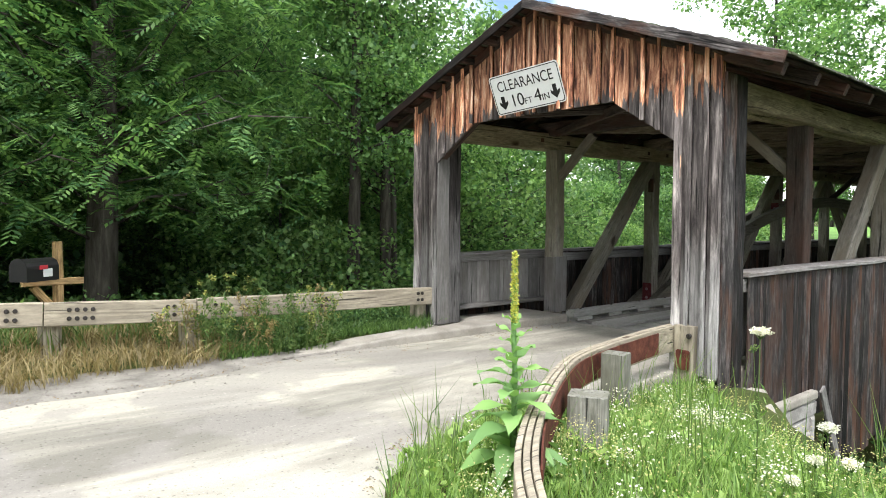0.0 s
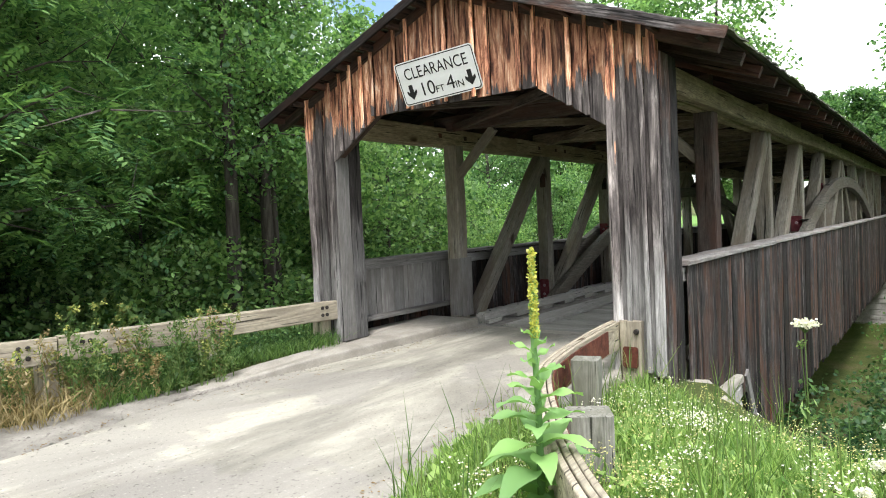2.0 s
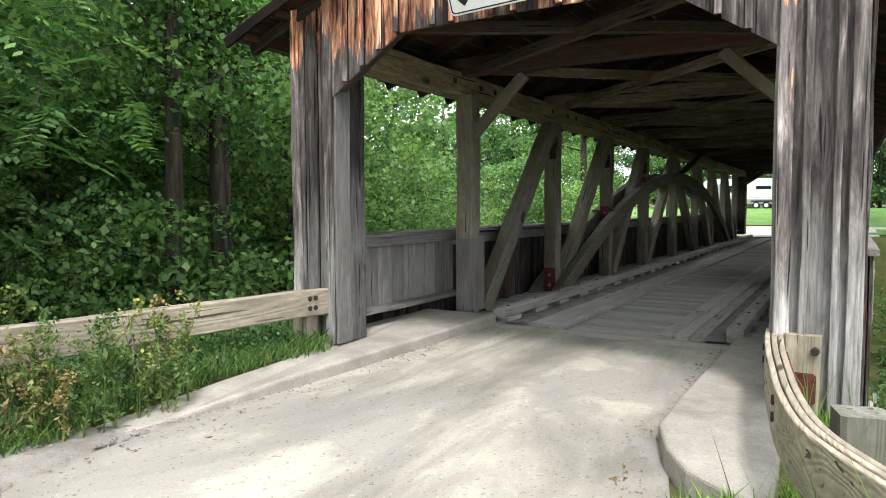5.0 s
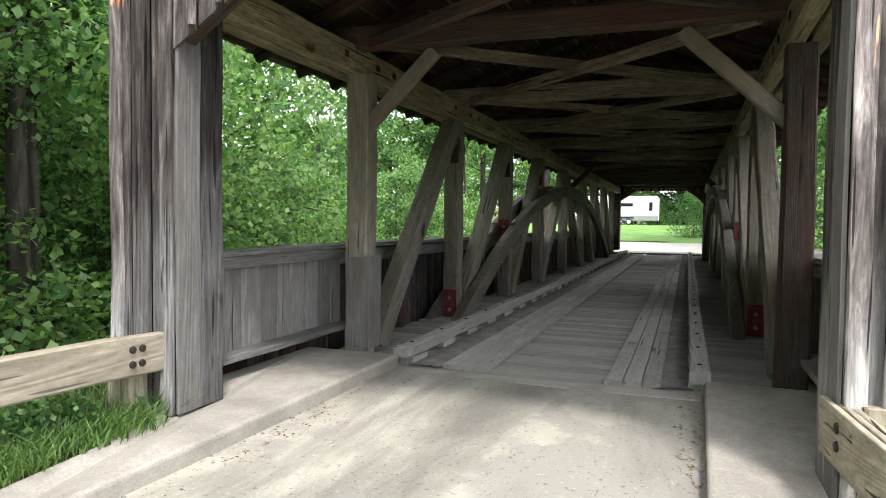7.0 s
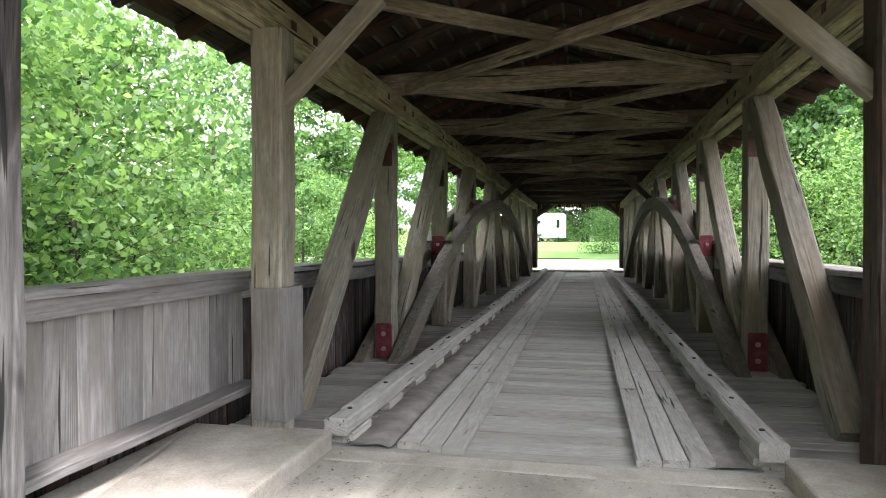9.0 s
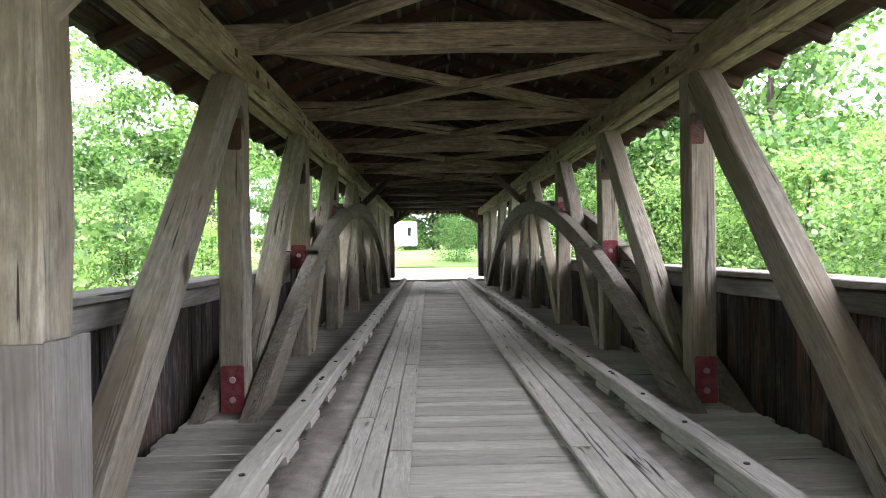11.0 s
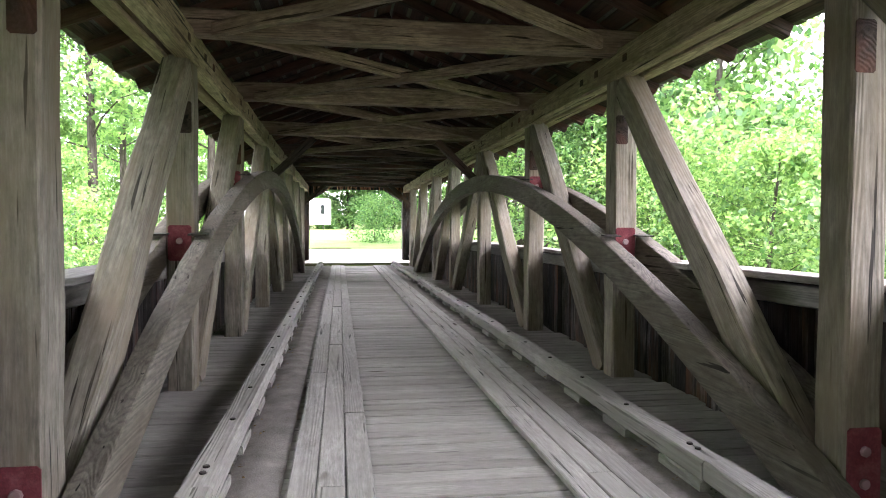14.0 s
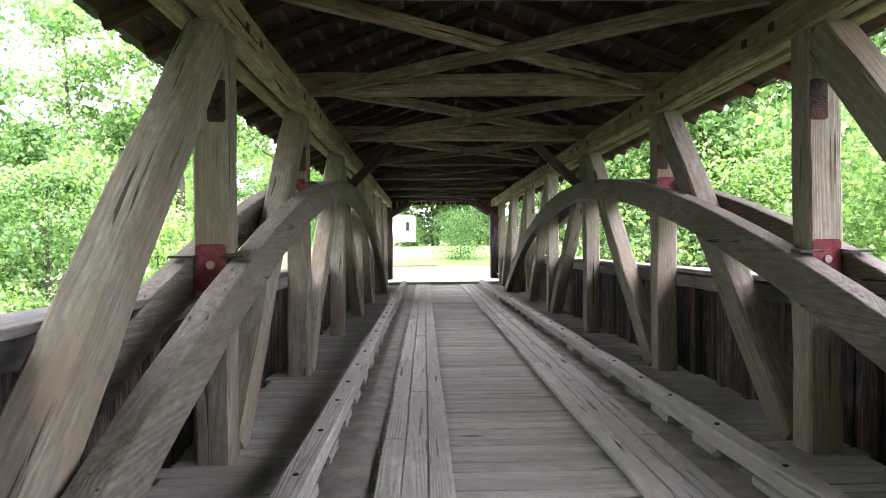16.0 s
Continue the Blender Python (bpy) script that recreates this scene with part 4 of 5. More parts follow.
def limb_plan(seed, height, spread, first, limbs, lean=0.0, girth=1.0):
    """Trunk and limbs as tubes, and the ends of the twigs."""
    r = random.Random(seed)
    path, p = [], Vector((0, 0, -0.6))
    n = 9
    for k in range(n + 1):
        f = k / n
        path.append((math.sin(f * 3 + seed) * 0.25 * f + lean * f * f * height * 0.2, math.cos(f * 2.3 + seed) * 0.25 * f - 0.25 * f, -0.6 + f * (height * 0.92 + 0.6)))
    rad = [girth * height * 0.0135 * (1 - 0.85 * k / n) + (0.06 if k == 0 else 0) for k in range(n + 1)]
    tubes, ends = [tube(path, rad, 9)], []
    for q in range(limbs):
        f = first + (0.97 - first) * (q + r.random() * 0.6) / limbs
        k = min(n - 1, int(f * n))
        a, b = Vector(path[k]), Vector(path[k + 1])
        base = a.lerp(b, f * n - k)
        az = q * 2.399 + r.uniform(-0.4, 0.4)
        reach = spread * (1.0 - 0.75 * abs(f - 0.45) ** 1.3) * r.uniform(0.7, 1.15) * (0.5 if f > 0.9 else 1)
        up = r.uniform(0.15, 0.6) * reach * (0.4 + f)
        tip = base + Vector((math.cos(az) * reach, math.sin(az) * reach, up))
        mid = base.lerp(tip, 0.5) + Vector((0, 0, reach * 0.1))
        br = max(0.01, rad[k] * 0.3 / girth)
        kink = [Vector((r.gauss(0, 1), r.gauss(0, 1), r.gauss(0, 0.8))) * reach * 0.05 for _ in range(3)]
        tubes.append(tube([base, base.lerp(mid, 0.55) + kink[0], mid, mid.lerp(tip, 0.4) + kink[1], mid.lerp(tip, 0.75) + kink[2], tip], [br * 0.8, br * 0.6, br * 0.42, br * 0.28, br * 0.15, 0.004], 5))
        for s in range(6):
            u = 0.3 + 0.7 * (s + r.random()) / 6
            q0 = base.lerp(mid, u * 2) if u < 0.5 else mid.lerp(tip, u * 2 - 1)
            off = Vector((r.gauss(0, 1), r.gauss(0, 1), r.gauss(0.1, 0.6))) * reach * 0.24
            if off.length > 0.9:
                off *= 0.9 / off.length
            e = q0 + off
            tubes.append(tube([q0, e], [br * 0.35, 0.004], 3))
            ends.append((e, r.uniform(0.3, 0.62) * (0.6 + reach * 0.13)))
    return merge(tubes), ends


def tree_mesh(seed, height, spread, first, limbs, per, size, aspect, mat, lean=0.0):
    (v, f), ends = limb_plan(seed, height, spread, first, limbs, lean)
    rng = np.random.default_rng(seed)
    c = np.array([tuple(e) for e, _ in ends])
    s = np.array([(w, w, w * 0.55) for _, w in ends])
    return mesh_of("trunk", v, f, M_BARK, True), quads_mesh("crown", scatter_leaves(c, s, per, size, aspect, 0.5, rng), mat)


def compound_crown(seed, height, spread, first, limbs, fronds, mat, girth=1.0, skirt=0):
    """A crown of long leaves with paired leaflets that hang a little."""
    (v, f), ends = limb_plan(seed, height, spread, first, limbs, 0.0, girth)
    rng = np.random.default_rng(seed)
    for k in range(skirt):
        az, z, q = k * 2.399, height * (0.2 + 0.55 * k / skirt), rng.uniform(0.6, 1.5)
        ends.append((Vector((math.cos(az) * q, math.sin(az) * q, z)), 0.45))
        tv, tf = tube([(0, 0, z - 0.3), ends[-1][0]], [0.03, 0.005], 4)
        f += [tuple(i + len(v) for i in face) for face in tf]
        v += tv
    c = np.array([tuple(e) for e, _ in ends])
    w = np.array([x for _, x in ends])
    idx = np.repeat(np.arange(len(c)), fronds)
    n = len(idx)
    base = c[idx] + np.clip(rng.normal(0, 1, (n, 3)), -1.7, 1.7) * (w[idx, None] * np.array([1.1, 1.1, 0.6]))
    base = base[np.hypot(base[:, 0], base[:, 1]) < spread * 0.98]
    n = len(base)
    az = rng.uniform(0, 2 * np.pi, n)
    d = np.stack([np.cos(az), np.sin(az), rng.uniform(-0.5, 0.15, n)], 1)
    d /= np.linalg.norm(d, axis=1)[:, None]
    s = np.cross(d, np.array([0, 0, 1.0]) + rng.normal(0, 0.25, (n, 3)))
    s /= np.linalg.norm(s, axis=1)[:, None]
    ln = rng.uniform(0.42, 0.72, n)
    out = []
    down = np.array([0, 0, -1.0])
    pairs = 8
    for k in range(pairs):
        u = 0.2 + 0.75 * k / (pairs - 1)
        root = base + d * (ln * u)[:, None] + down * (ln * 0.3 * u * u)[:, None]
        size = (ln * 0.26 * (1 - 0.5 * abs(u - 0.55)))[:, None]
        for sg in (-1, 1):
            dd = s * sg * 0.85 + d * 0.5 + down * 0.22 + rng.normal(0, 0.08, (n, 3))
            dd /= np.linalg.norm(dd, axis=1)[:, None]
            side = np.cross(dd, np.cross(s, d))
            side /= np.linalg.norm(side, axis=1)[:, None] + 1e-6
            out.append(np.stack([root, root + dd * size * 0.45 + side * size * 0.19, root + dd * size, root + dd * size * 0.45 - side * size * 0.19], 1))
    return mesh_of("trunk", v, f, M_BARK, True), quads_mesh("crown", np.concatenate(out).reshape(-1, 3), mat)


KINDS = {
    "walnut": compound_crown(3, 12.5, 4.1, 0.15, 44, 20, M_LEAF_DARK, 1.7, 60),
    "walnut_b": compound_crown(8, 11.0, 4.4, 0.34, 34, 10, M_LEAF_DARK),
    "maple": tree_mesh(5, 14.0, 4.6, 0.14, 34, 85, 0.21, 0.36, M_LEAF_MID),
    "maple_b": tree_mesh(6, 12.0, 4.0, 0.1, 32, 85, 0.21, 0.36, M_LEAF_DEEP, 0.5),
    "near_maple": tree_mesh(16, 10.5, 3.9, 0.1, 38, 100, 0.13, 0.36, M_LEAF_LIGHT),
    "light": tree_mesh(9, 11.5, 4.4, 0.06, 34, 48, 0.23, 0.38, M_LEAF_LIGHT),
    "near_light": tree_mesh(19, 10.5, 4.2, 0.05, 36, 96, 0.165, 0.38, M_LEAF_LIGHT),
    "sparse": tree_mesh(12, 15.0, 3.8, 0.3, 26, 58, 0.23, 0.36, M_LEAF_MID),
    "slim": tree_mesh(12, 15.0, 2.0, 0.5, 24, 90, 0.11, 0.38, M_LEAF_MID),
    "far_dark": tree_mesh(31, 13.5, 4.6, 0.08, 24, 95, 0.33, 0.4, M_LEAF_DEEP),
    "far_mid": tree_mesh(32, 14.5, 4.8, 0.08, 24, 95, 0.31, 0.4, M_LEAF_MID),
    "far_light": tree_mesh(33, 12.5, 4.6, 0.05, 24, 95, 0.3, 0.4, M_LEAF_LIGHT),
    "bush": tree_mesh(14, 3.2, 1.9, 0.03, 22, 42, 0.12, 0.4, M_LEAF_DARK),
    "bush_light": tree_mesh(15, 3.4, 2.1, 0.03, 22, 55, 0.1, 0.4, M_LEAF_LIGHT),
}
PROTOS = {}
TREE_LABEL = {"walnut": "dark green walnut tree with long drooping compound leaves", "walnut_b": "dark green walnut tree with hanging compound leaves",
              "maple": "leafy green broadleaf tree in a dense wood", "maple_b": "shady dark green broadleaf tree in a wood", "slim": "slender green tree at the edge of the wood", "far_dark": "dark green broadleaf tree deep in the wood", "far_mid": "tall green broadleaf tree in the distance", "far_light": "light green broadleaf tree in the distance", "near_maple": "leafy green tree beside the bridge", "near_light": "bright green leafy tree close to the bridge", "light": "sunlit bright green young tree on the bank",
              "sparse": "tall thin-crowned tree with open branches", "bush": "rounded leafy green bush", "bush_light": "bright green leafy shrub on the bank"}


def tree(kind, x, y, turn=0.0, scale=1.0, z=None):
    z = ground_z(x, y) if z is None else z
    m = pose(x, y, z, 0, 0, turn)
    bushy = kind.startswith("bush")
    if (kind, scale) in PROTOS:
        return copy_thing(PROTOS[kind, scale], m)
    ob = thing("bush" if bushy else "tree", TREE_LABEL[kind], "bush" if bushy else "tree", group="bushes" if bushy else "trees of the wood")
    trunk, crown = KINDS[kind]
    place("trunk", trunk, Matrix(), ob)
    place("crown", crown, Matrix(), ob)
    ob.matrix_basis = m @ Matrix.Diagonal((scale, scale, scale, 1))
    PROTOS[kind, scale] = ob
    return ob


tr = random.Random(21)
# edge of the wood beyond the wooden rail
for kind, x, y, s in (("walnut", -4.05, 5.9, 1.0), ("walnut_b", -7.4, 8.2, 1.0), ("near_light", 0.4, 11.5, 1.0), ("near_maple", 3.4, 10.2, 1.0),
                      ("near_maple", 5.4, 8.2, 1.0), ("near_maple", 8.8, 8.8, 1.0), ("walnut", -6.2, 10.5, 1.0), ("maple_b", -8.0, 15.0, 1.0), ("maple_b", -6.0, 12.8, 1.0), ("maple", -2.6, 12.4, 1.0), ("maple_b", -11.5, 14.0, 1.0), ("maple_b", -4.5, 15.5, 1.0), ("walnut_b", -9.0, 10.0, 1.0), ("maple_b", -10.5, 11.0, 1.0), ("slim", 0.95, 6.0, 1.0), ("slim", 1.85, 6.0, 1.0), ("slim", 2.4, 6.5, 1.0), ("near_light", 0.9, 9.6, 0.72), ("near_light", 3.0, 9.2, 0.66), ("bush_light", 0.2, 6.0, 1.2), ("bush_light", 1.5, 5.5, 1.25), ("bush_light", 2.9, 5.6, 1.3),
                      ("maple", 9.5, 11.5, 1.0), ("maple_b", 6.8, 12.5, 1.0), ("maple_b", 11.5, 14.5, 1.0), ("maple_b", 14.5, 17.5, 1.0), ("near_light", 12.5, 9.6, 0.62), ("near_light", 17.0, 10.2, 0.62), ("maple", 21.5, 10.0, 0.62), ("maple", 15.0, 13.0, 0.62), ("light", 26.5, 9.5, 0.62),
                      ("maple", 20.5, 14.5, 0.62), ("sparse", 24.0, 15.0, 1.0), ("light", 31.0, 12.0, 0.62), ("maple", 36.0, 17.0, 1.0)):
    tree(kind, x, y, tr.uniform(0, 360), s)
for k in range(26):
    x = -16 + k * 2.3
    tree("far_dark" if x < 5 else ("far_mid", "far_dark", "far_dark", "far_light")[k % 4], x + tr.uniform(-1, 1), 17 + (k % 3) * 4.5 + tr.uniform(-1, 1), tr.uniform(0, 360), 0.62 if x > 9 else 1.0)
for k in range(9):
    tree("far_dark", -15 + k * 2.7 + tr.uniform(-0.7, 0.7), 19.5 + (k % 2) * 3.4, tr.uniform(0, 360), 1.25)
for k in range(6):
    tree("bush", -9.5 + k * 2.3, 11.2 + (k % 2) * 1.2, k * 61)
# the other bank of the creek, seen through the trusses and over the roof
for kind, x, y in (("light", 9.0, -12.0), ("near_light", 13.0, -10.5), ("near_light", 18.5, -10.0), ("near_maple", 23.0, -10.0), ("light", 25.5, -10.5), ("sparse", 29.5, -9.5), ("maple", 33.5, -9.0),
                   ("maple_b", 16.0, -15.5), ("light", 21.0, -15.0), ("maple", 27.0, -16.0), ("maple", 10.5, -18.0), ("maple_b", 37.0, -13.5), ("light", 40.0, -10.0), ("maple", 5.0, -17.0)):
    tree(kind, x, y, tr.uniform(0, 360), 0.85)
for k in range(14):
    tree(("far_mid", "far_light", "far_dark")[k % 3], 8 + k * 3.4 + tr.uniform(-1, 1), -22 - (k % 3) * 4 + tr.uniform(-1, 1), tr.uniform(0, 360), 0.75)
# beyond the far lawn
for k in range(16):
    tree(("far_mid", "far_light", "far_dark")[k % 3], 82 + (k % 3) * 5 + tr.uniform(-1, 1), -26 + k * 4.2, tr.uniform(0, 360))
tree("bush", 51.0, -1.7, 40)
for k, (x, y) in enumerate(((5.5, 6.6), (8.0, 6.9), (11.0, 7.2), (14.5, 7.4), (18.5, 7.2), (23.0, 7.4), (7.0, -7.5), (10.0, -7.2), (5.2, -7.6), (14.0, -7.0), (19.0, -7.2), (24.0, -7.0), (28.5, -7.2), (28.5, 7.2))):
    tree(("bush", "bush_light")[k % 2], x, y, tr.uniform(0, 360))
for k, (x, y) in enumerate(((2.2, 8.6), (3.8, 6.9), (4.6, 8.6), (1.0, 10.5))):
    tree("bush_light", x, y, k * 70)
for k in range(9):
    tree(("bush", "far_dark")[k % 2], 77 + (k % 2) * 2, -8 + 2.6 * k, k * 50)
for k, (x, y) in enumerate(((36, -8.5), (41, -5.8), (38, -15), (47, -10.5), (54, -9), (40, 7.5), (47, 14), (36, 12), (30, -13), (58, -14), (26, -13))):
    tree("sparse", x, y, k * 67, 1.35)
for k, (x, y) in enumerate(((4.6, -5.0), (7.2, -5.0), (9.6, -4.8), (12.5, -5.2), (16.0, -5.0), (20.0, -5.2), (24.0, -5.0), (6.0, -3.9), (3.6, -6.4))):
    tree("bush", x, y, k * 83, 0.8)
# behind the walker
for k in range(9):
    tree(("far_mid", "far_dark")[k % 2], -27 - (k % 2) * 4, -24 + k * 5.5, tr.uniform(0, 360))


# ---- wooden guard rails ----
def strip_between(points, off0, off1, z_low, z_high, seg_each=6):
    """A curved plank along a plan line: its two faces lie off0 and off1 to the right of the line."""
    pts = []
    for k in range(len(points) - 1):
        for s in range(seg_each):
            u = s / seg_each
            p = [points[max(k - 1, 0)], points[k], points[k + 1], points[min(k + 2, len(points) - 1)]]
            pts.append(tuple(0.5 * (2 * p[1][i] + (p[2][i] - p[0][i]) * u + (2 * p[0][i] - 5 * p[1][i] + 4 * p[2][i] - p[3][i]) * u * u + (3 * p[1][i] - p[0][i] - 3 * p[2][i] + p[3][i]) * u ** 3) for i in range(3)))
    pts.append(points[-1])
    verts, faces = [], []
    for k, p in enumerate(pts):
        a, b = pts[max(k - 1, 0)], pts[min(k + 1, len(pts) - 1)]
        d = Vector((b[0] - a[0], b[1] - a[1], 0)).normalized()
        nrm = Vector((-d.y, d.x, 0))
        for o, z in ((off0, z_low), (off0, z_high), (off1, z_high), (off1, z_low)):
            verts.append((p[0] + nrm.x * o, p[1] + nrm.y * o, p[2] + z))
    for k in range(len(pts) - 1):
        for j in range(4):
            a, b = k * 4 + j, k * 4 + (j + 1) % 4
            faces.append((a, b, b + 4, a + 4))
    faces += [(3, 2, 1, 0), (len(verts) - 4, len(verts) - 3, len(verts) - 2, len(verts) - 1)]
    return verts, faces


def bevelled(ob, width=0.008):
    b = ob.modifiers.new("bevel", "BEVEL")
    b.width, b.segments, b.limit_method = width, 2, "ANGLE"
    return ob


left_rail = thing("guard_rail", "weathered pale timber guard rail bolted to short posts", "guard rail", group="guard rails")
LR = [(0.04, 2.19, 0.6), (-3.75, 2.36, 0.665), (-5.4, 2.55, 0.72), (-9.3, 3.15, 0.86), (-13.0, 4.0, 0.95)]
for a, b in zip(LR, LR[1:]):
    d = (Vector(b) - Vector(a)).normalized() * 0.006
    beam = timber("beam", Vector(a) + d, Vector(b) - d, 0.1, 0.27, M_RAIL, left_rail, wear=0.006)
    length = (Vector(b) - Vector(a)).length
    for s in ((0.3, length - 0.28) if a[0] > -1 else (0.3, 1.2, length - 0.3)):
        for dx in (-0.04, 0.04):
            for dz in (-0.05, 0.05):
                place("bolt", disc_mesh("bolt", 0.026, 0.018, M_IRON, 8), pose(s + dx, 0.05, dz, -90, 0, 0), beam)
    if a[0] > -1:
        for s in (2.0,):
            for dx in (-0.04, 0.04):
                for dz in (-0.05, 0.05):
                    place("bolt", disc_mesh("bolt", 0.026, 0.018, M_IRON, 8), pose(s + dx, 0.05, dz, -90, 0, 0), beam)
for x, y in ((-0.14, 2.36), (-1.95, 2.43), (-3.78, 2.52), (-5.3, 2.73), (-9.2, 3.35)):
    z = 0.58 + (0.12 - x) * 0.022
    timber("post", (x, y, ground_z(x, y) - 0.3), (x, y, z + 0.02), 0.2, 0.2, M_RAIL, left_rail, up=(1, 0.16, 0))

right_rail = thing("guard_rail", "curved laminated timber guard rail with rusted steel backing", "guard rail", group="guard rails")
RR = [(0.2, -1.995, 0.655), (-0.494, -2.058, 0.655), (-1.111, -2.138, 0.647), (-1.686, -2.228, 0.64), (-2.218, -2.366, 0.635), (-2.759, -2.644, 0.644), (-3.361, -3.013, 0.656), (-4.028, -3.476, 0.674), (-4.598, -3.944, 0.693), (-5.03, -4.4, 0.71), (-5.36, -4.85, 0.72)]
for k in range(3):
    v, f = strip_between(RR, 0.0 + 0.042 * k, 0.035 + 0.042 * k, -0.29, 0.004 * (k % 2))
    ob = bevelled(place("ply", mesh_of("ply", v, f, M_RAIL), Matrix(), right_rail))
v, f = strip_between(RR[1:9], 0.124, 0.136, -0.26, -0.035)
place("steel_backing", mesh_of("steel_backing", v, f, M_RUST), Matrix(), right_rail, "rusted steel strip")
for k, (x, y, top, w) in enumerate(((0.0, -2.25, 0.67, 0.23), (-1.834, -2.58, 0.64, 0.22), (-2.918, -3.12, 0.56, 0.28), (-4.98, -4.7, 0.65, 0.24))):
    if k == 1:
        for sx in (-0.12, -1.55):
            for dz in (-0.17, -0.08):
                yb = -2.01 - 0.125 * (0.0 - sx)
                place("bolt", disc_mesh("bolt", 0.028, 0.02, M_IRON, 8), pose(sx, yb - 0.005, 0.65 + dz, -90, 0, 7), right_rail)
    po = timber("post", (x, y, ground_z(x, y) - 0.35), (x, y, top), w, w * 0.9, M_OLDPOST if k else M_RAIL, right_rail, up=(1, 0.3 * k, 0), wear=0.014)
    if k == 0:
        place("bolt", disc_mesh("bolt", 0.03, 0.03, M_IRON, 8), rel(po, pose(x - 0.11, y - 0.09, 0.57, 90, 0, -90)), po)
        place("rust_plate", timber_mesh(0.012, 0.16, 0.22, M_RUST, 0.0, 0, 1), rel(po, along((x - 0.125, y - 0.02, 0.3), (x - 0.11, y - 0.02, 0.3))), po, "rusted steel plate")


# ---- clearance sign ----
def letters(text, size, mat, parent, m, name="lettering", thin=0.0):
    cu = bpy.data.curves.new("text", "FONT")
    cu.body, cu.size, cu.align_x, cu.align_y, cu.extrude, cu.offset = text, size, "CENTER", "CENTER", 0.001, thin
    tmp = bpy.data.objects.new("text", cu)
    scene.collection.objects.link(tmp)
    me = bpy.data.meshes.new_from_object(tmp.evaluated_get(bpy.context.evaluated_depsgraph_get()))
    bpy.data.objects.remove(tmp)
    me.materials.clear()
    me.materials.append(mat)
    return place(name, me, m, parent)


def rounded(w, h, r, n=5):
    return [(sx * (w / 2 - r) + r * math.cos(a), sy * (h / 2 - r) + r * math.sin(a)) for sx, sy, a0 in ((1, 1, 0), (-1, 1, 90), (-1, -1, 180), (1, -1, 270)) for a in [radians(a0 + 90 * k / n) for k in range(n + 1)]]


sign = thing("clearance_sign", "white metal bridge clearance sign with black lettering", "sign", at=(-0.19, 0.02, 3.565))
# local x to the reader's right (-y), local y up the tilted face, local z towards the reader
lean = math.atan2(0.2, 0.49)
sx, sy_ = Vector((0, -1, 0)), Vector((-math.sin(lean), 0, math.cos(lean)))
FACE = Matrix((sx, sy_, sx.cross(sy_))).transposed().to_4x4()
FACE = FACE @ pose(0, 0, 0, 0, 7.0, 2.0)
prism("panel", rounded(1.12, 0.54, 0.046), Matrix.Translation(sign.location) @ FACE @ pose(0, 0, -0.006), 0.006, M_SIGN, sign)
SF = FACE @ pose(0, 0, 0.002) @ Matrix.Diagonal((0.935, 0.923, 1, 1))
outer, inner = rounded(1.17, 0.555, 0.042), rounded(1.145, 0.53, 0.034)
n = len(outer)
place("border", mesh_of("border", [(x, y, 0) for x, y in outer + inner], [(k, (k + 1) % n, n + (k + 1) % n, n + k) for k in range(n)], M_BLACK), SF, sign)
letters("CLEARANCE", 0.205, M_BLACK, sign, SF @ pose(0, 0.115, 0) @ Matrix.Diagonal((0.84, 1.05, 1, 1)), thin=0.0)
letters("10", 0.26, M_BLACK, sign, SF @ pose(-0.195, -0.125, 0) @ Matrix.Diagonal((0.95, 1, 1, 1)), thin=0.0)
letters("FT", 0.13, M_BLACK, sign, SF @ pose(-0.01, -0.165, 0))
letters("4", 0.26, M_BLACK, sign, SF @ pose(0.165, -0.125, 0), thin=0.0)
letters("IN", 0.13, M_BLACK, sign, SF @ pose(0.29, -0.165, 0))
arrow = [(-0.032, 0.1), (0.032, 0.1), (0.032, 0.0), (0.075, 0.03), (0.075, -0.02), (0.0, -0.1), (-0.075, -0.02), (-0.075, 0.03), (-0.032, 0.0)]
for x in (-0.44, 0.46):
    place("arrow", mesh_of("arrow", [(a, b, 0) for a, b in arrow], [tuple(range(len(arrow)))], M_BLACK), SF @ pose(x, -0.12, 0), sign)
timber("bracket", (-0.02, 0.3, 3.7), (-0.19, 0.3, 3.7), 0.04, 0.04, M_DARKBEAM, sign)
timber("bracket", (-0.02, -0.3, 3.7), (-0.13, -0.3, 3.7), 0.04, 0.04, M_DARKBEAM, sign)

# ---- mailbox on its wooden post ----
mb = (-5.0, 3.88)
mz = ground_z(*mb)
box = thing("mailbox", "black metal mailbox on a new pine post with crossbar", "mailbox", at=(mb[0], mb[1], mz))
timber("post", (mb[0], mb[1], mz - 0.3), (mb[0], mb[1], 1.5), 0.1, 0.1, M_PINE, box, up=(1, 0.6, 0))
timber("crossbar", (mb[0] - 0.42, mb[1] - 0.1, 0.98), (mb[0] + 0.3, mb[1] + 0.04, 0.98), 0.09, 0.09, M_PINE, box)
timber("brace", (mb[0] - 0.01, mb[1], 0.55), (mb[0] - 0.3, mb[1] - 0.07, 0.93), 0.07, 0.09, M_PINE, box)
prof = [(-0.12, 0), (0.12, 0), (0.12, 0.16)] + [(0.12 * math.cos(radians(a)), 0.16 + 0.12 * math.sin(radians(a))) for a in range(15, 180, 15)] + [(-0.12, 0.16)]
bm_pose = Matrix.Translation((mb[0] - 0.12, mb[1] - 0.25, 1.03)) @ pose(0, 0, 0, 90, 0, -52)
shell = prism("box", prof, bm_pose, 0.5, M_BLACK, box)
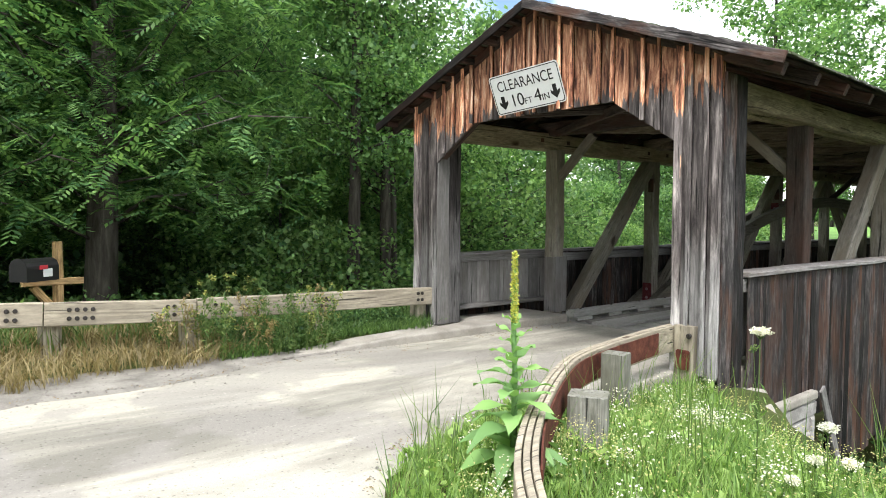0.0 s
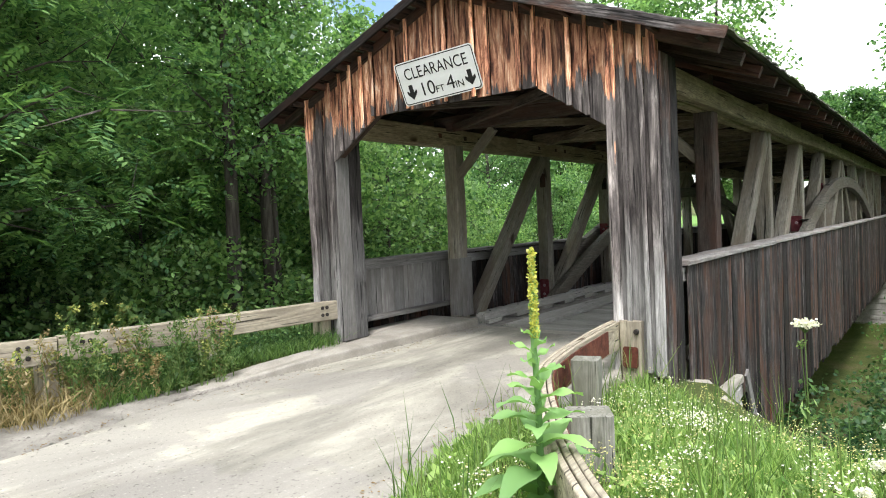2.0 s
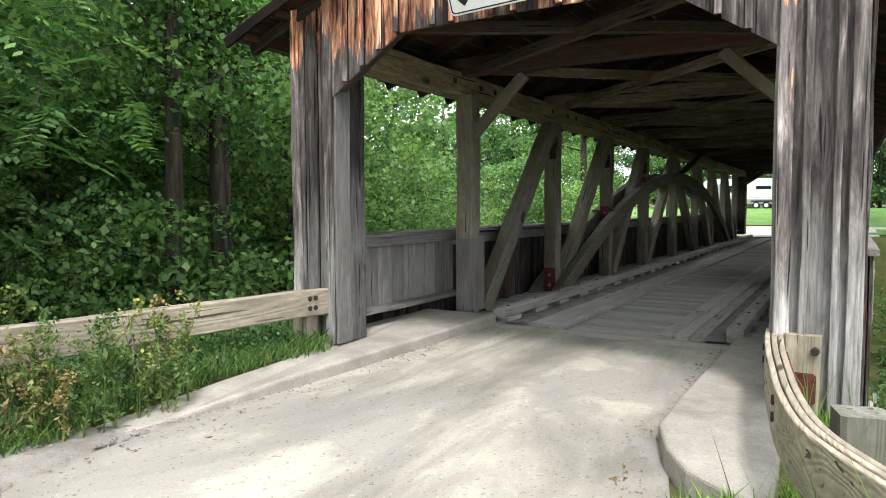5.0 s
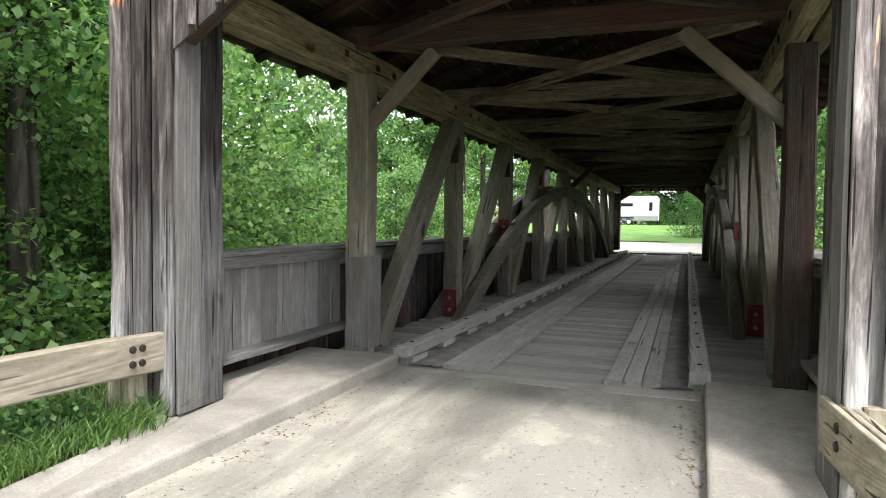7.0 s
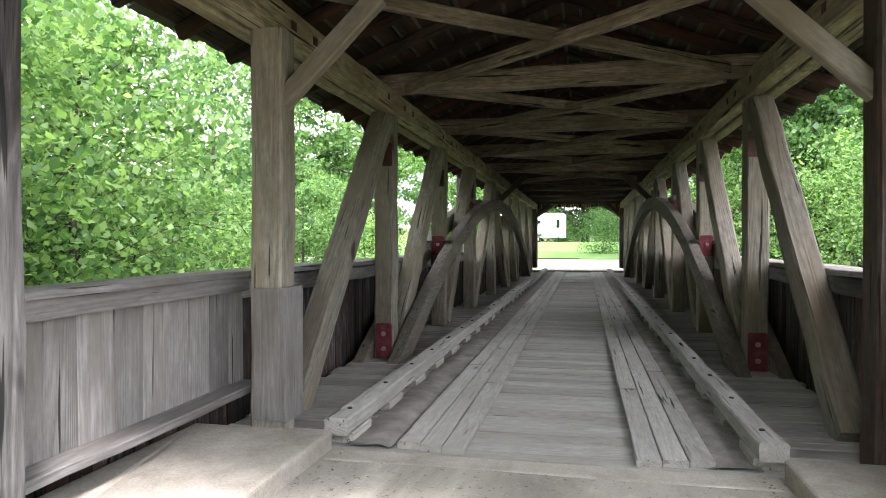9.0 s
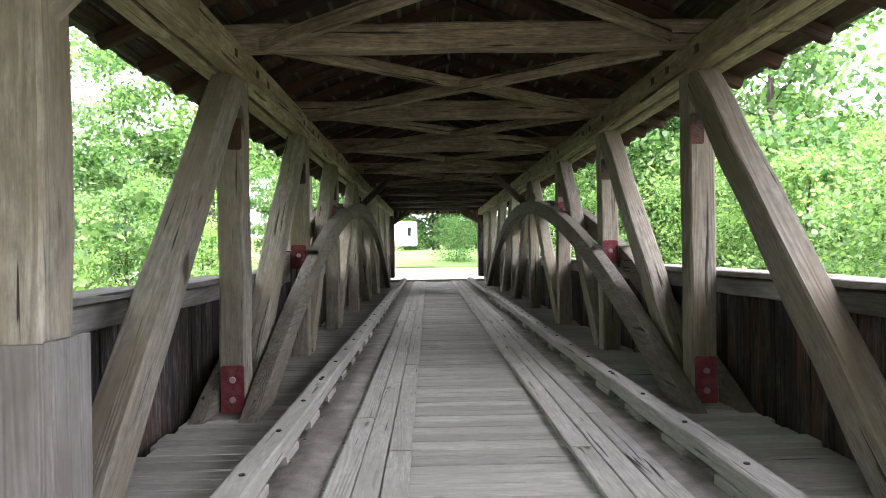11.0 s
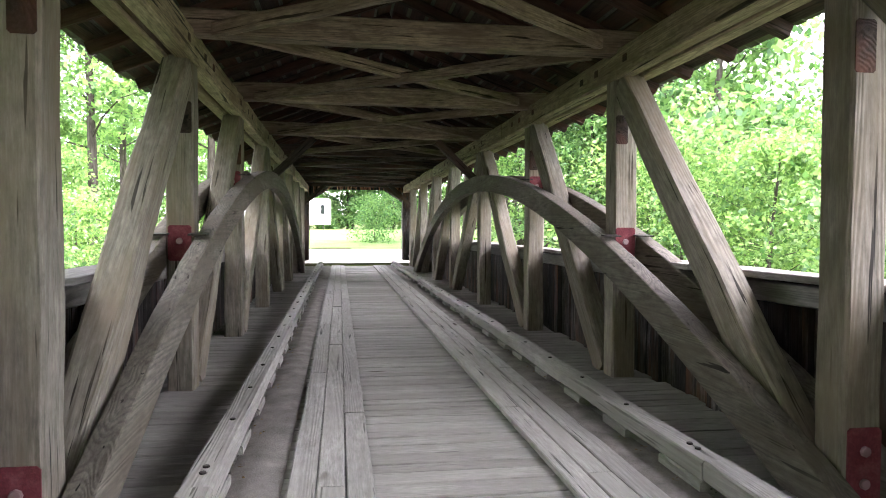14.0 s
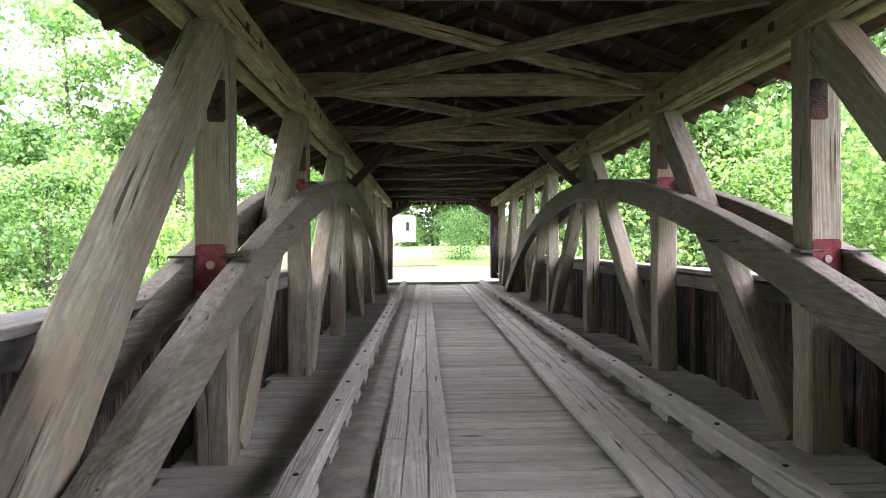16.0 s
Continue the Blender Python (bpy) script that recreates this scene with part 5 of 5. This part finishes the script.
prism("door", [(x * 1.05, y * 1.02 + 0.002) for x, y in prof], bm_pose @ pose(0, 0, 0.5), 0.014, M_BLACK, box)
M_FLAG = plain("red_flag", (0.45, 0.04, 0.05), 0.5)
place("flag", timber_mesh(0.12, 0.012, 0.05, M_FLAG, 0, 0, 1), rel(box, bm_pose @ pose(0.132, 0.17, 0.2, 90, -90, 0)), box, "small red flag")
place("number_plate", timber_mesh(0.14, 0.008, 0.1, M_SIGN, 0, 0, 1), rel(box, bm_pose @ pose(0.128, 0.1, 0.12, 90, -90, 0)), box, "white number plate")


# ---- far side: lawn, caravan, lane ----
M_LAWN = mineral("mown_lawn", (0.09, 0.18, 0.04), (0.13, 0.25, 0.058), (0.18, 0.31, 0.075), 0.7, bump=0.8, speck=20).m
lawn = sheet("lawn", span((38, 48, 1), (48, 100, 4)), span((-30, 34, 1.0)), lambda x, y: ground_z(x, y) + 0.03, M_LAWN, lambda x, y: x > 45.5 + 0.05 * y or (x > 38 and y < -2.6 - 0.4 * (x - 38)))
tagged(lawn, "mown bright green lawn", "lawn", kind="structure")

RVX, RVY, RVL = 70.0, 1.6, 9.0
rvz = ground_z(RVX, RVY + 4) + 0.03
rv = thing("travel_trailer", "white travel trailer with dark windows parked on grass", "trailer", at=(RVX, RVY, rvz))
prof = [(0.0, 0.55), (RVL, 0.55), (RVL + 0.35, 1.1), (RVL + 0.1, 2.8), (RVL - 0.3, 3.1), (0.2, 3.1), (0.0, 2.9)]
RVP = Matrix.Translation((RVX, RVY, rvz)) @ pose(0, 0, 0, 90, 0, 90)
bevelled(prism("body", prof, RVP, 2.4, M_WHITE, rv), 0.06)
prism("lower_panel", [(0.02, 0.5), (RVL, 0.5), (RVL, 1.0), (0.02, 1.0)], RVP @ pose(0, 0, -0.02), 2.44, M_GREYP, rv)


def rv_flat(name, a, b, z0, z1, mat, deep=0.03):
    bevelled(prism(name, [(a, z0), (b, z0), (b, z1), (a, z1)], RVP @ pose(0, 0, -deep), deep + 0.02, mat, rv), 0.01)


rv_flat("window", 0.6, 0.95, 1.55, 2.45, M_GLASS)
rv_flat("window", 2.6, 4.0, 2.0, 2.35, M_GLASS)
rv_flat("window", 5.6, 6.8, 1.7, 2.4, M_GLASS)
rv_flat("entry_door", 7.4, 8.05, 0.75, 2.6, M_GREYP, 0.02)
rv_flat("trim_stripe", 0.1, RVL, 1.12, 1.17, M_GREYP, 0.012)
for a in (3.0, 3.95):
    v, f = tube([(a, 0.36, 0.2), (a, 0.36, -0.02)], [0.36, 0.36], 16)
    wheel = place("wheel", mesh_of("wheel", v, f, M_RUBBER), rel(rv, RVP), rv)
    v, f = tube([(a, 0.36, -0.02), (a, 0.36, -0.04)], [0.2, 0.17], 12)
    place("rim", mesh_of("rim", v, f, M_WHITE), Matrix(), wheel)
rv_flat("fender", 2.5, 4.45, 0.72, 0.86, M_BLACK, 0.06)
for a in (0.7, 8.3):
    timber("jack", (RVX - 1.0, RVY + a, rvz - 0.05), (RVX - 1.0, RVY + a, rvz + 0.6), 0.08, 0.08, M_IRON, rv, up=(1, 0, 0))

pole = thing("utility_pole", "tall brown wooden utility pole by the lane", "utility pole", at=(44.0, -10.6, ground_z(44, -10.6)))
v, f = tube([(0, 0, -0.5), (0, 0, 4), (0.03, 0, 9)], [0.16, 0.14, 0.1], 10)
place("pole", mesh_of("pole", v, f, M_TRUSS, True), Matrix(), pole)
timber("crossarm", (44, -11.8, pole.location.z + 8.4), (44, -9.4, pole.location.z + 8.4), 0.1, 0.12, M_TRUSS, pole)
M_REDROOF = plain("red_metal_roof", (0.32, 0.07, 0.05), 0.5)
shed = thing("house", "small house with a red roof behind the trees", "house", at=(44, -18, ground_z(44, -18)))
hz = shed.location.z
bevelled(prism("wall", [(-3.5, 0), (3.5, 0), (3.5, 2.6), (0, 4.4), (-3.5, 2.6)], Matrix.Translation((44, -14.5, hz)) @ pose(0, 0, 0, 90, 0, 0), 7, M_WHITE, shed))
for s in (-1, 1):
    timber("roof_slope", (44 + s * 2.0, -14.1, hz + 3.5), (44 + s * 2.0, -21.9, hz + 3.5), 4.5, 0.08, M_REDROOF, shed, up=(s * 0.46, 0, 0.89))


# ---- grass, weeds and flowers ----
def blade_quads(roots, h, lean, width, rng):
    """Thin bent blades, one rhomb each, from their roots upwards."""
    n = len(roots)
    hh = h * rng.uniform(0.5, 1.25, n)
    az = rng.uniform(0, 2 * np.pi, n)
    out = np.stack([np.cos(az), np.sin(az), np.zeros(n)], 1) * (lean * rng.uniform(0.2, 1.4, n) * hh)[:, None]
    az2 = az + np.pi / 2 + rng.normal(0, 0.5, n)
    s = np.stack([np.cos(az2), np.sin(az2), np.zeros(n)], 1) * (width * rng.uniform(0.6, 1.3, n))[:, None]
    tip = roots + out + np.stack([0 * hh, 0 * hh, hh], 1)
    midp = roots + out * 0.3 + np.stack([0 * hh, 0 * hh, hh * 0.58], 1)
    return np.stack([roots, midp + s, tip, midp - s], 1).reshape(-1, 3)


def roots_in(n, x0, x1, y0, y1, inside, rng, clump=0.0):
    pts = []
    while len(pts) < n:
        x, y = rng.uniform(x0, x1), rng.uniform(y0, y1)
        if inside(x, y) and (clump == 0 or noise.noise((x * 2.2, y * 2.2, 7)) > clump * rng.uniform(-1, 1)):
            for _ in range(5):
                a, b = x + rng.normal(0, 0.035), y + rng.normal(0, 0.035)
                if inside(a, b):
                    pts.append((a, b, ground_z(a, b) - 0.03))
    return np.array(pts[:n])


def patch(name, label, category, roots, h, lean, width, mat, seed):
    ob = new(name, quads_mesh(name, blade_quads(roots, h, lean, width, np.random.default_rng(seed)), mat))
    return tagged(ob, label, category, kind="stuff")


def right_line(x):
    """The wing wall's line along the bank."""
    return -2.8 - 0.93 * max(0.0, 0.2 - x)


def on_bank(x, y):
    return x < 0.4 and right_line(x) + 0.05 + 0.5 * smooth(2.6, 1.2, -x) < y < road_right(x) - 0.02 and not (x > -1.9 and y > -2.26) and not (x > -0.2 and y < -2.5)


def on_left(x, y):
    return 2.0 + 0.0 * x < y + 0.1 * x and y < 6.5 and x < 0.3


RG = np.random.default_rng(5)
patch("grass", "long bright green grass on the bank", "grass", roots_in(16000, -6.2, 0.3, -7.5, -1.8, on_bank, RG), 0.2, 0.5, 0.005, M_GRASS, 1)
patch("grass", "low dense green grass on the bank", "grass", roots_in(9000, -6.2, 0.3, -7.5, -1.8, on_bank, RG), 0.13, 0.7, 0.007, M_GRASS, 2)
patch("grass", "tall seeding grass stems on the bank", "grass", roots_in(500, -6, 0.3, -7, -2.2, on_bank, RG), 0.6, 0.35, 0.004, M_WEED, 3)
# under the rail the blades take the grass colour with shade painted in
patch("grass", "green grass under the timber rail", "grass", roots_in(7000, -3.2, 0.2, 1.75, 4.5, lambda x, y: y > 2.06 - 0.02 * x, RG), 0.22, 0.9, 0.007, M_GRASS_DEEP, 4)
patch("dry_grass", "bleached dry grass along the road verge", "grass", roots_in(8000, -9.5, -3.2, 1.2, 3.6, lambda x, y: y > road_left(x) + 0.45 + 0.5 * noise.noise((x, y, 0)), RG), 0.28, 1.1, 0.006, M_DRYGRASS, 5)
patch("grass", "rough green weeds behind the rail", "grass", roots_in(9000, -10, 0.2, 2.6, 7.0, lambda x, y: True, RG), 0.36, 0.6, 0.009, M_WEED, 6)


# kerb tufts use the same shade-darkened blade colour
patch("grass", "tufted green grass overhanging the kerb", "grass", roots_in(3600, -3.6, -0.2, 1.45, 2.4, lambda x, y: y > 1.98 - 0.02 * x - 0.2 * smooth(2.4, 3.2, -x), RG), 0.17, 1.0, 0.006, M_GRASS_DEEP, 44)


def undergrowth(label, n, x0, x1, y0, y1, high, size, mat, seed):
    """Low leafy growth on the ground of the wood."""
    rng = np.random.default_rng(seed)
    rts = roots_in(n, x0, x1, y0, y1, lambda x, y: True, rng, 0.4)
    c = rts + np.stack([np.zeros(n), np.zeros(n), rng.uniform(0.02, high, n)], 1)
    tagged(new("undergrowth", quads_mesh("undergrowth", scatter_leaves(c, np.full((n, 3), 0.1), 9, size, 0.34, 0.3, rng), mat)), label, "undergrowth", kind="stuff")


undergrowth("leafy green undergrowth in the wood", 2600, -11, 5, 4.2, 12, 0.55, 0.1, M_LEAF_MID, 7)
undergrowth("low leafy weeds under the timber rail", 1300, -3.4, -0.35, 2.25, 4.4, 0.2, 0.05, M_LEAF_DARK, 17)
undergrowth("leafy green undergrowth on the creek's slope", 2200, 0.6, 9, -9.5, -3.4, 0.5, 0.1, M_LEAF_MID, 8)
undergrowth("bright leafy undergrowth beside the bridge", 1800, 2.6, 9, 3.4, 7.8, 0.9, 0.1, M_LEAF_LIGHT, 9)
undergrowth("dark leafy scrub along the creek under the bridge", 2600, 1.5, 14, -7.0, -2.9, 0.5, 0.09, M_LEAF_DARK, 10)


bw = np.random.default_rng(71)
br_roots = roots_in(900, -5.6, 0.3, -7, -1.8, on_bank, bw)
tagged(new("broad_weeds", quads_mesh("broad_weeds", scatter_leaves(br_roots + np.array([0, 0, 0.08]), np.full((900, 3), 0.045), 7, 0.07, 0.3, -0.4, bw), M_GRASS)), "broad-leaved green weeds among the bank grass", "weeds", kind="stuff")


def weed(x, y, h, seed, top, label, leafy=30):
    """A tall roadside weed: stem, side shoots with small leaves, a loose head."""
    r = random.Random(seed)
    rng = np.random.default_rng(seed)
    z = ground_z(x, y) - 0.03
    ob = thing("weed", label, "weed", at=(x, y, z), group="tall weeds")
    path = [(0, 0, 0), (r.uniform(-0.04, 0.04), r.uniform(-0.04, 0.04), h * 0.5), (r.uniform(-0.1, 0.1), r.uniform(-0.1, 0.1), h)]
    parts = [tube(path, [0.006, 0.005, 0.002], 4)]
    tips = []
    for k in range(7):
        a, u = r.uniform(0, 6.28), 0.45 + 0.55 * k / 7
        base = Vector(path[1]).lerp(Vector(path[2]), u * 2 - 1) if u > 0.5 else Vector(path[0]).lerp(Vector(path[1]), u * 2)
        tip = base + Vector((math.cos(a), math.sin(a), 1.3)) * 0.11 * h * r.uniform(0.6, 1.3)
        parts.append(tube([base, tip], [0.003, 0.0015], 3))
        tips.append(tuple(tip))
    v, f = merge(parts)
    place("stem", mesh_of("stem", v, f, M_WEED), Matrix(), ob)
    c = np.array([(path[1][0] * u, path[1][1] * u, h * u * 0.9 + 0.04) for u in np.linspace(0.1, 1, leafy)])
    place("leaves", quads_mesh("leaves", scatter_leaves(c, np.full((leafy, 3), 0.012), 3, 0.1 * min(1.3, h), 0.14, 0.2, rng), M_WEED if top is not M_DRYGRASS else M_DRYGRASS), Matrix(), ob)
    t = np.array(tips + [path[2]])
    tagged(place("flower_head", quads_mesh("flower_head", scatter_leaves(t, np.full((len(t), 3), 0.02), 14, 0.028, 0.45, 0, rng), top), Matrix(), ob), kind="stuff")
    return ob


wr = random.Random(3)
M_SPENT = leaf_mat("greenish_bud", (0.2, 0.24, 0.06), (0.42, 0.42, 0.14), 0.3)
for k in range(38):
    x = -4.3 + 2.3 * wr.random()
    weed(x, 1.5 - 0.13 * x + wr.uniform(-0.12, 0.2), wr.uniform(0.45, 0.85), 40 + k, (M_WEED, M_DRYGRASS, M_WEED, M_SPENT)[k % 4], "tall dry roadside weed against the timber rail", 16)
for k, (x, y, h) in enumerate(((-3.25, 2.6, 1.0), (-3.45, 2.7, 0.95), (-2.9, 2.65, 0.9))):
    weed(x, y, h, 90 + k, M_SPENT, "tall green weed topped with pale yellow buds", 28)


def flower_drift(name, label, clusters, heads, spread, size, mat, seed):
    """Clusters of tiny flower heads over the bank, each head a small cupped star."""
    rng = np.random.default_rng(seed)
    rts = roots_in(clusters, -4.9, 0.2, -6.4, -2.2, lambda x, y: on_bank(x, y) and y < -2.5 - 0.1 * max(0, -x - 1), rng, 0.3)[::1]
    c = np.repeat(rts, heads, axis=0)
    n = len(c)
    c = c + rng.normal(0, 1, (n, 3)) * np.array([spread, spread, 0.02]) + np.array([0, 0, 1.0]) * np.repeat(rng.uniform(0.12, 0.32, len(rts)), heads)[:, None]
    quads = []
    for turn in (0.0, math.pi / 4):
        r = size * rng.uniform(0.6, 1.25, (n, 1))
        tilt = rng.normal(0, 0.35, (n, 2))
        a = np.stack([np.full(n, math.cos(turn)), np.full(n, math.sin(turn)), tilt[:, 0]], 1) * r
        b = np.stack([np.full(n, -math.sin(turn)), np.full(n, math.cos(turn)), tilt[:, 1]], 1) * r
        quads.append(np.stack([c + a, c + b, c - a, c - b], 1))
    tagged(new(name, quads_mesh(name, np.concatenate(quads).reshape(-1, 3), mat)), label, "flowers", kind="stuff")


M_STRAWFLOWER = leaf_mat("straw_coloured_bud", (0.4, 0.38, 0.16), (0.62, 0.58, 0.3), 0.3)
flower_drift("daisies", "drifts of small white daisies on the bank", 210, 10, 0.06, 0.0075, M_PETAL, 4)
flower_drift("yellow_buds", "pale yellow flower buds scattered in grass", 430, 11, 0.07, 0.0055, M_STRAWFLOWER, 14)


def lace_flower(x, y, h, r, seed, dirs=(0.05, 0.02)):
    """A tall flower with a flat lacy white umbel."""
    rng = np.random.default_rng(seed)
    z = ground_z(x, y)
    ob = thing("wild_carrot", "tall wild carrot with a flat white lacy flower", "flower", at=(x, y, z), group="wild carrots")
    top = Vector((dirs[0], dirs[1], h))
    parts = [tube([(0, 0, -0.05), (dirs[0] * 0.3, dirs[1] * 0.3, h * 0.5), top - Vector((0, 0, 0.05))], [0.005, 0.004, 0.003], 5)]
    bud = Vector((-dirs[0] + 0.04, 0.03, h * 0.9))
    parts.append(tube([(dirs[0] * 0.2, dirs[1] * 0.2, h * 0.4), bud], [0.003, 0.002], 4))
    c = []
    for k in range(26):
        a, q = k * 2.399, math.sqrt(k / 26)
        tip = top + Vector((math.cos(a) * r * q, math.sin(a) * r * q, 0.012 * (1 - q)))
        parts.append(tube([top - Vector((0, 0, 0.05)), tip], [0.0015, 0.001], 3))
        c.append(tuple(tip))
    v, f = merge(parts)
    place("stem", mesh_of("stem", v, f, M_WEED), Matrix(), ob)
    c = np.array(c)
    place("umbel", quads_mesh("umbel", scatter_leaves(c, np.full((len(c), 3), (0.009)), 16, 0.012, 0.5, 0, rng), M_PETAL), Matrix(), ob)
    place("bud", quads_mesh("bud", scatter_leaves(np.array([tuple(bud)]), np.full((1, 3), 0.01), 50, 0.016, 0.3, -1, rng), M_WEED), Matrix(), ob)
    lc = np.array([(dirs[0] * 0.2 * u, dirs[1] * 0.2 * u, h * u) for u in np.linspace(0.05, 0.6, 12)])
    place("leaves", quads_mesh("leaves", scatter_leaves(lc, np.full((12, 3), 0.03), 8, 0.07, 0.08, 0, rng), M_GRASS), Matrix(), ob)


for k, (x, y, h, r) in enumerate(((-2.95, -4.34, 0.98, 0.055), (-2.95, -4.72, 0.5, 0.05), (-2.95, -4.66, 0.3, 0.04), (-2.95, -4.84, 0.33, 0.045), (-3.1, -4.6, 0.2, 0.034))):
    lace_flower(x, y, h, r, 200 + k)


def mullein(x, y, h):
    """Tall felted plant: a rosette and stem of big soft leaves under a yellow flower spike."""
    r = random.Random(77)
    z = ground_z(x, y) - 0.04
    ob = thing("mullein", "tall pale green mullein with a yellow flower spike", "plant", at=(x, y, z))
    v, f = tube([(0, 0, 0), (0.01, 0.0, h * 0.5), (0.0, 0.01, h * 0.75), (0.012, 0, h)], [0.022, 0.016, 0.014, 0.006], 8)
    place("stem", mesh_of("stem", v, f, M_MULLEIN, True), Matrix(), ob)
    count = 44
    for k in range(count):
        u = k / (count - 1)
        zz = 0.05 + u ** 1.1 * h * 0.68
        ln = (0.38 if u < 0.3 else 0.36 - 0.27 * (u - 0.3) / 0.7) * r.uniform(0.85, 1.15)
        az, rise = k * 137.5 + r.uniform(-12, 12), r.uniform(0.1, 0.45) + 0.4 * u
        verts, faces, seg = [], [], 7
        for i in range(seg + 1):
            s = i / seg
            wdt = ln * 0.2 * math.sin(math.pi * min(1, (s * 0.95 + 0.05) ** 0.85)) ** 1.1 + 0.002
            zc = ln * (rise * s - 0.75 * s * s * (1.1 - u))
            wave = 0.012 * math.sin(s * 9 + k)
            verts += [(s * ln, -wdt, zc + wdt * 0.3 + wave), (s * ln, 0, zc), (s * ln, wdt, zc + wdt * 0.3 - wave)]
        for i in range(seg):
            for j in range(2):
                a = i * 3 + j
                faces.append((a, a + 3, a + 4, a + 1))
        lf = place("leaf", mesh_of("leaf", verts, faces, M_MULLEIN, True), pose(0, 0, zz, 0, 0, az), ob)
    rng = np.random.default_rng(9)
    c = np.array([(0.009 * math.cos(a), 0.009 * math.sin(a), h * (0.72 + 0.28 * k / 90)) for k in range(90) for a in (k * 2.4,)])
    sp = np.array([[0.0065 * (1.2 - 0.85 * k / 90)] * 3 for k in range(90)])
    place("flower_spike", quads_mesh("flower_spike", scatter_leaves(c, sp, 14, 0.015, 0.5, -0.2, rng), M_YELLOW), Matrix(), ob)
    place("bud_spike", quads_mesh("bud_spike", scatter_leaves(c, sp, 5, 0.014, 0.4, -0.5, rng), M_MULLEIN), Matrix(), ob)


mullein(-3.98, -3.36, 1.46)

# loose stones and fallen leaves by the kerbs
M_PEBBLE = mineral("roadside_pebble", (0.13, 0.12, 0.1), (0.21, 0.195, 0.17), (0.3, 0.28, 0.245), 8).m
pr = np.random.default_rng(31)
pv, pf = [], []
for k in range(1500):
    x = pr.uniform(-9, 2.5)
    y = road_left(x) - 0.1 + (pr.normal(0.25, 0.3) if x < -3 else -abs(pr.normal(0, 0.09))) if k % 5 else road_right(x) + abs(pr.normal(0, 0.12)) + 0.12
    s = pr.uniform(0.006, 0.022)
    b = len(pv)
    for dx, dy, dz in ((1, 0, 0), (0, 1, 0.1), (-1, 0, 0), (0, -1, 0.1), (0, 0, 0.7)):
        pv.append((x + dx * s * pr.uniform(0.7, 1.2), y + dy * s * pr.uniform(0.7, 1.2), max(road_z(x) + 0.012, ground_z(x, y) + 0.004 if x < -3 else -9) + dz * s))
    pf += [(b, b + 1, b + 4), (b + 1, b + 2, b + 4), (b + 2, b + 3, b + 4), (b + 3, b, b + 4)]
tagged(new("pebbles", mesh_of("pebbles", pv, pf, M_PEBBLE)), "loose grey pebbles along the road's edges", "pebbles", kind="stuff")

# dead leaves blown along the kerbs and gutters
M_DEADLEAF = leaf_mat("dead_leaf", (0.1, 0.06, 0.03), (0.3, 0.2, 0.09), 0.2)
lr = np.random.default_rng(57)
spots = []
for k in range(420):
    if k % 3 == 0:
        x, side = lr.uniform(2.9, 14), lr.choice((-1, 1))
        spots.append((x, C + side * lr.uniform(1.3, 1.5), 0.05))
    else:
        x = lr.uniform(-7, 2.6)
        spots.append((x, (min(road_left(x), 1.42) - abs(lr.normal(0, 0.12))) if k % 2 else road_right(x) + 0.16 + abs(lr.normal(0, 0.08)), road_z(x) + 0.02))
lv = scatter_leaves(np.array(spots), np.full((len(spots), 3), 0.02) * np.array([1, 1, 0.15]), 3, 0.026, 0.35, 0.0, lr)
lv = lv.reshape(-1, 4, 3)
lv[:, :, 2] = lv[:, :1, 2] + (lv[:, :, 2] - lv[:, :1, 2]) * 0.3
tagged(new("leaf_litter", quads_mesh("leaf_litter", lv.reshape(-1, 3), M_DEADLEAF)), "dry brown leaves lying along the kerbs", "leaves", kind="stuff")
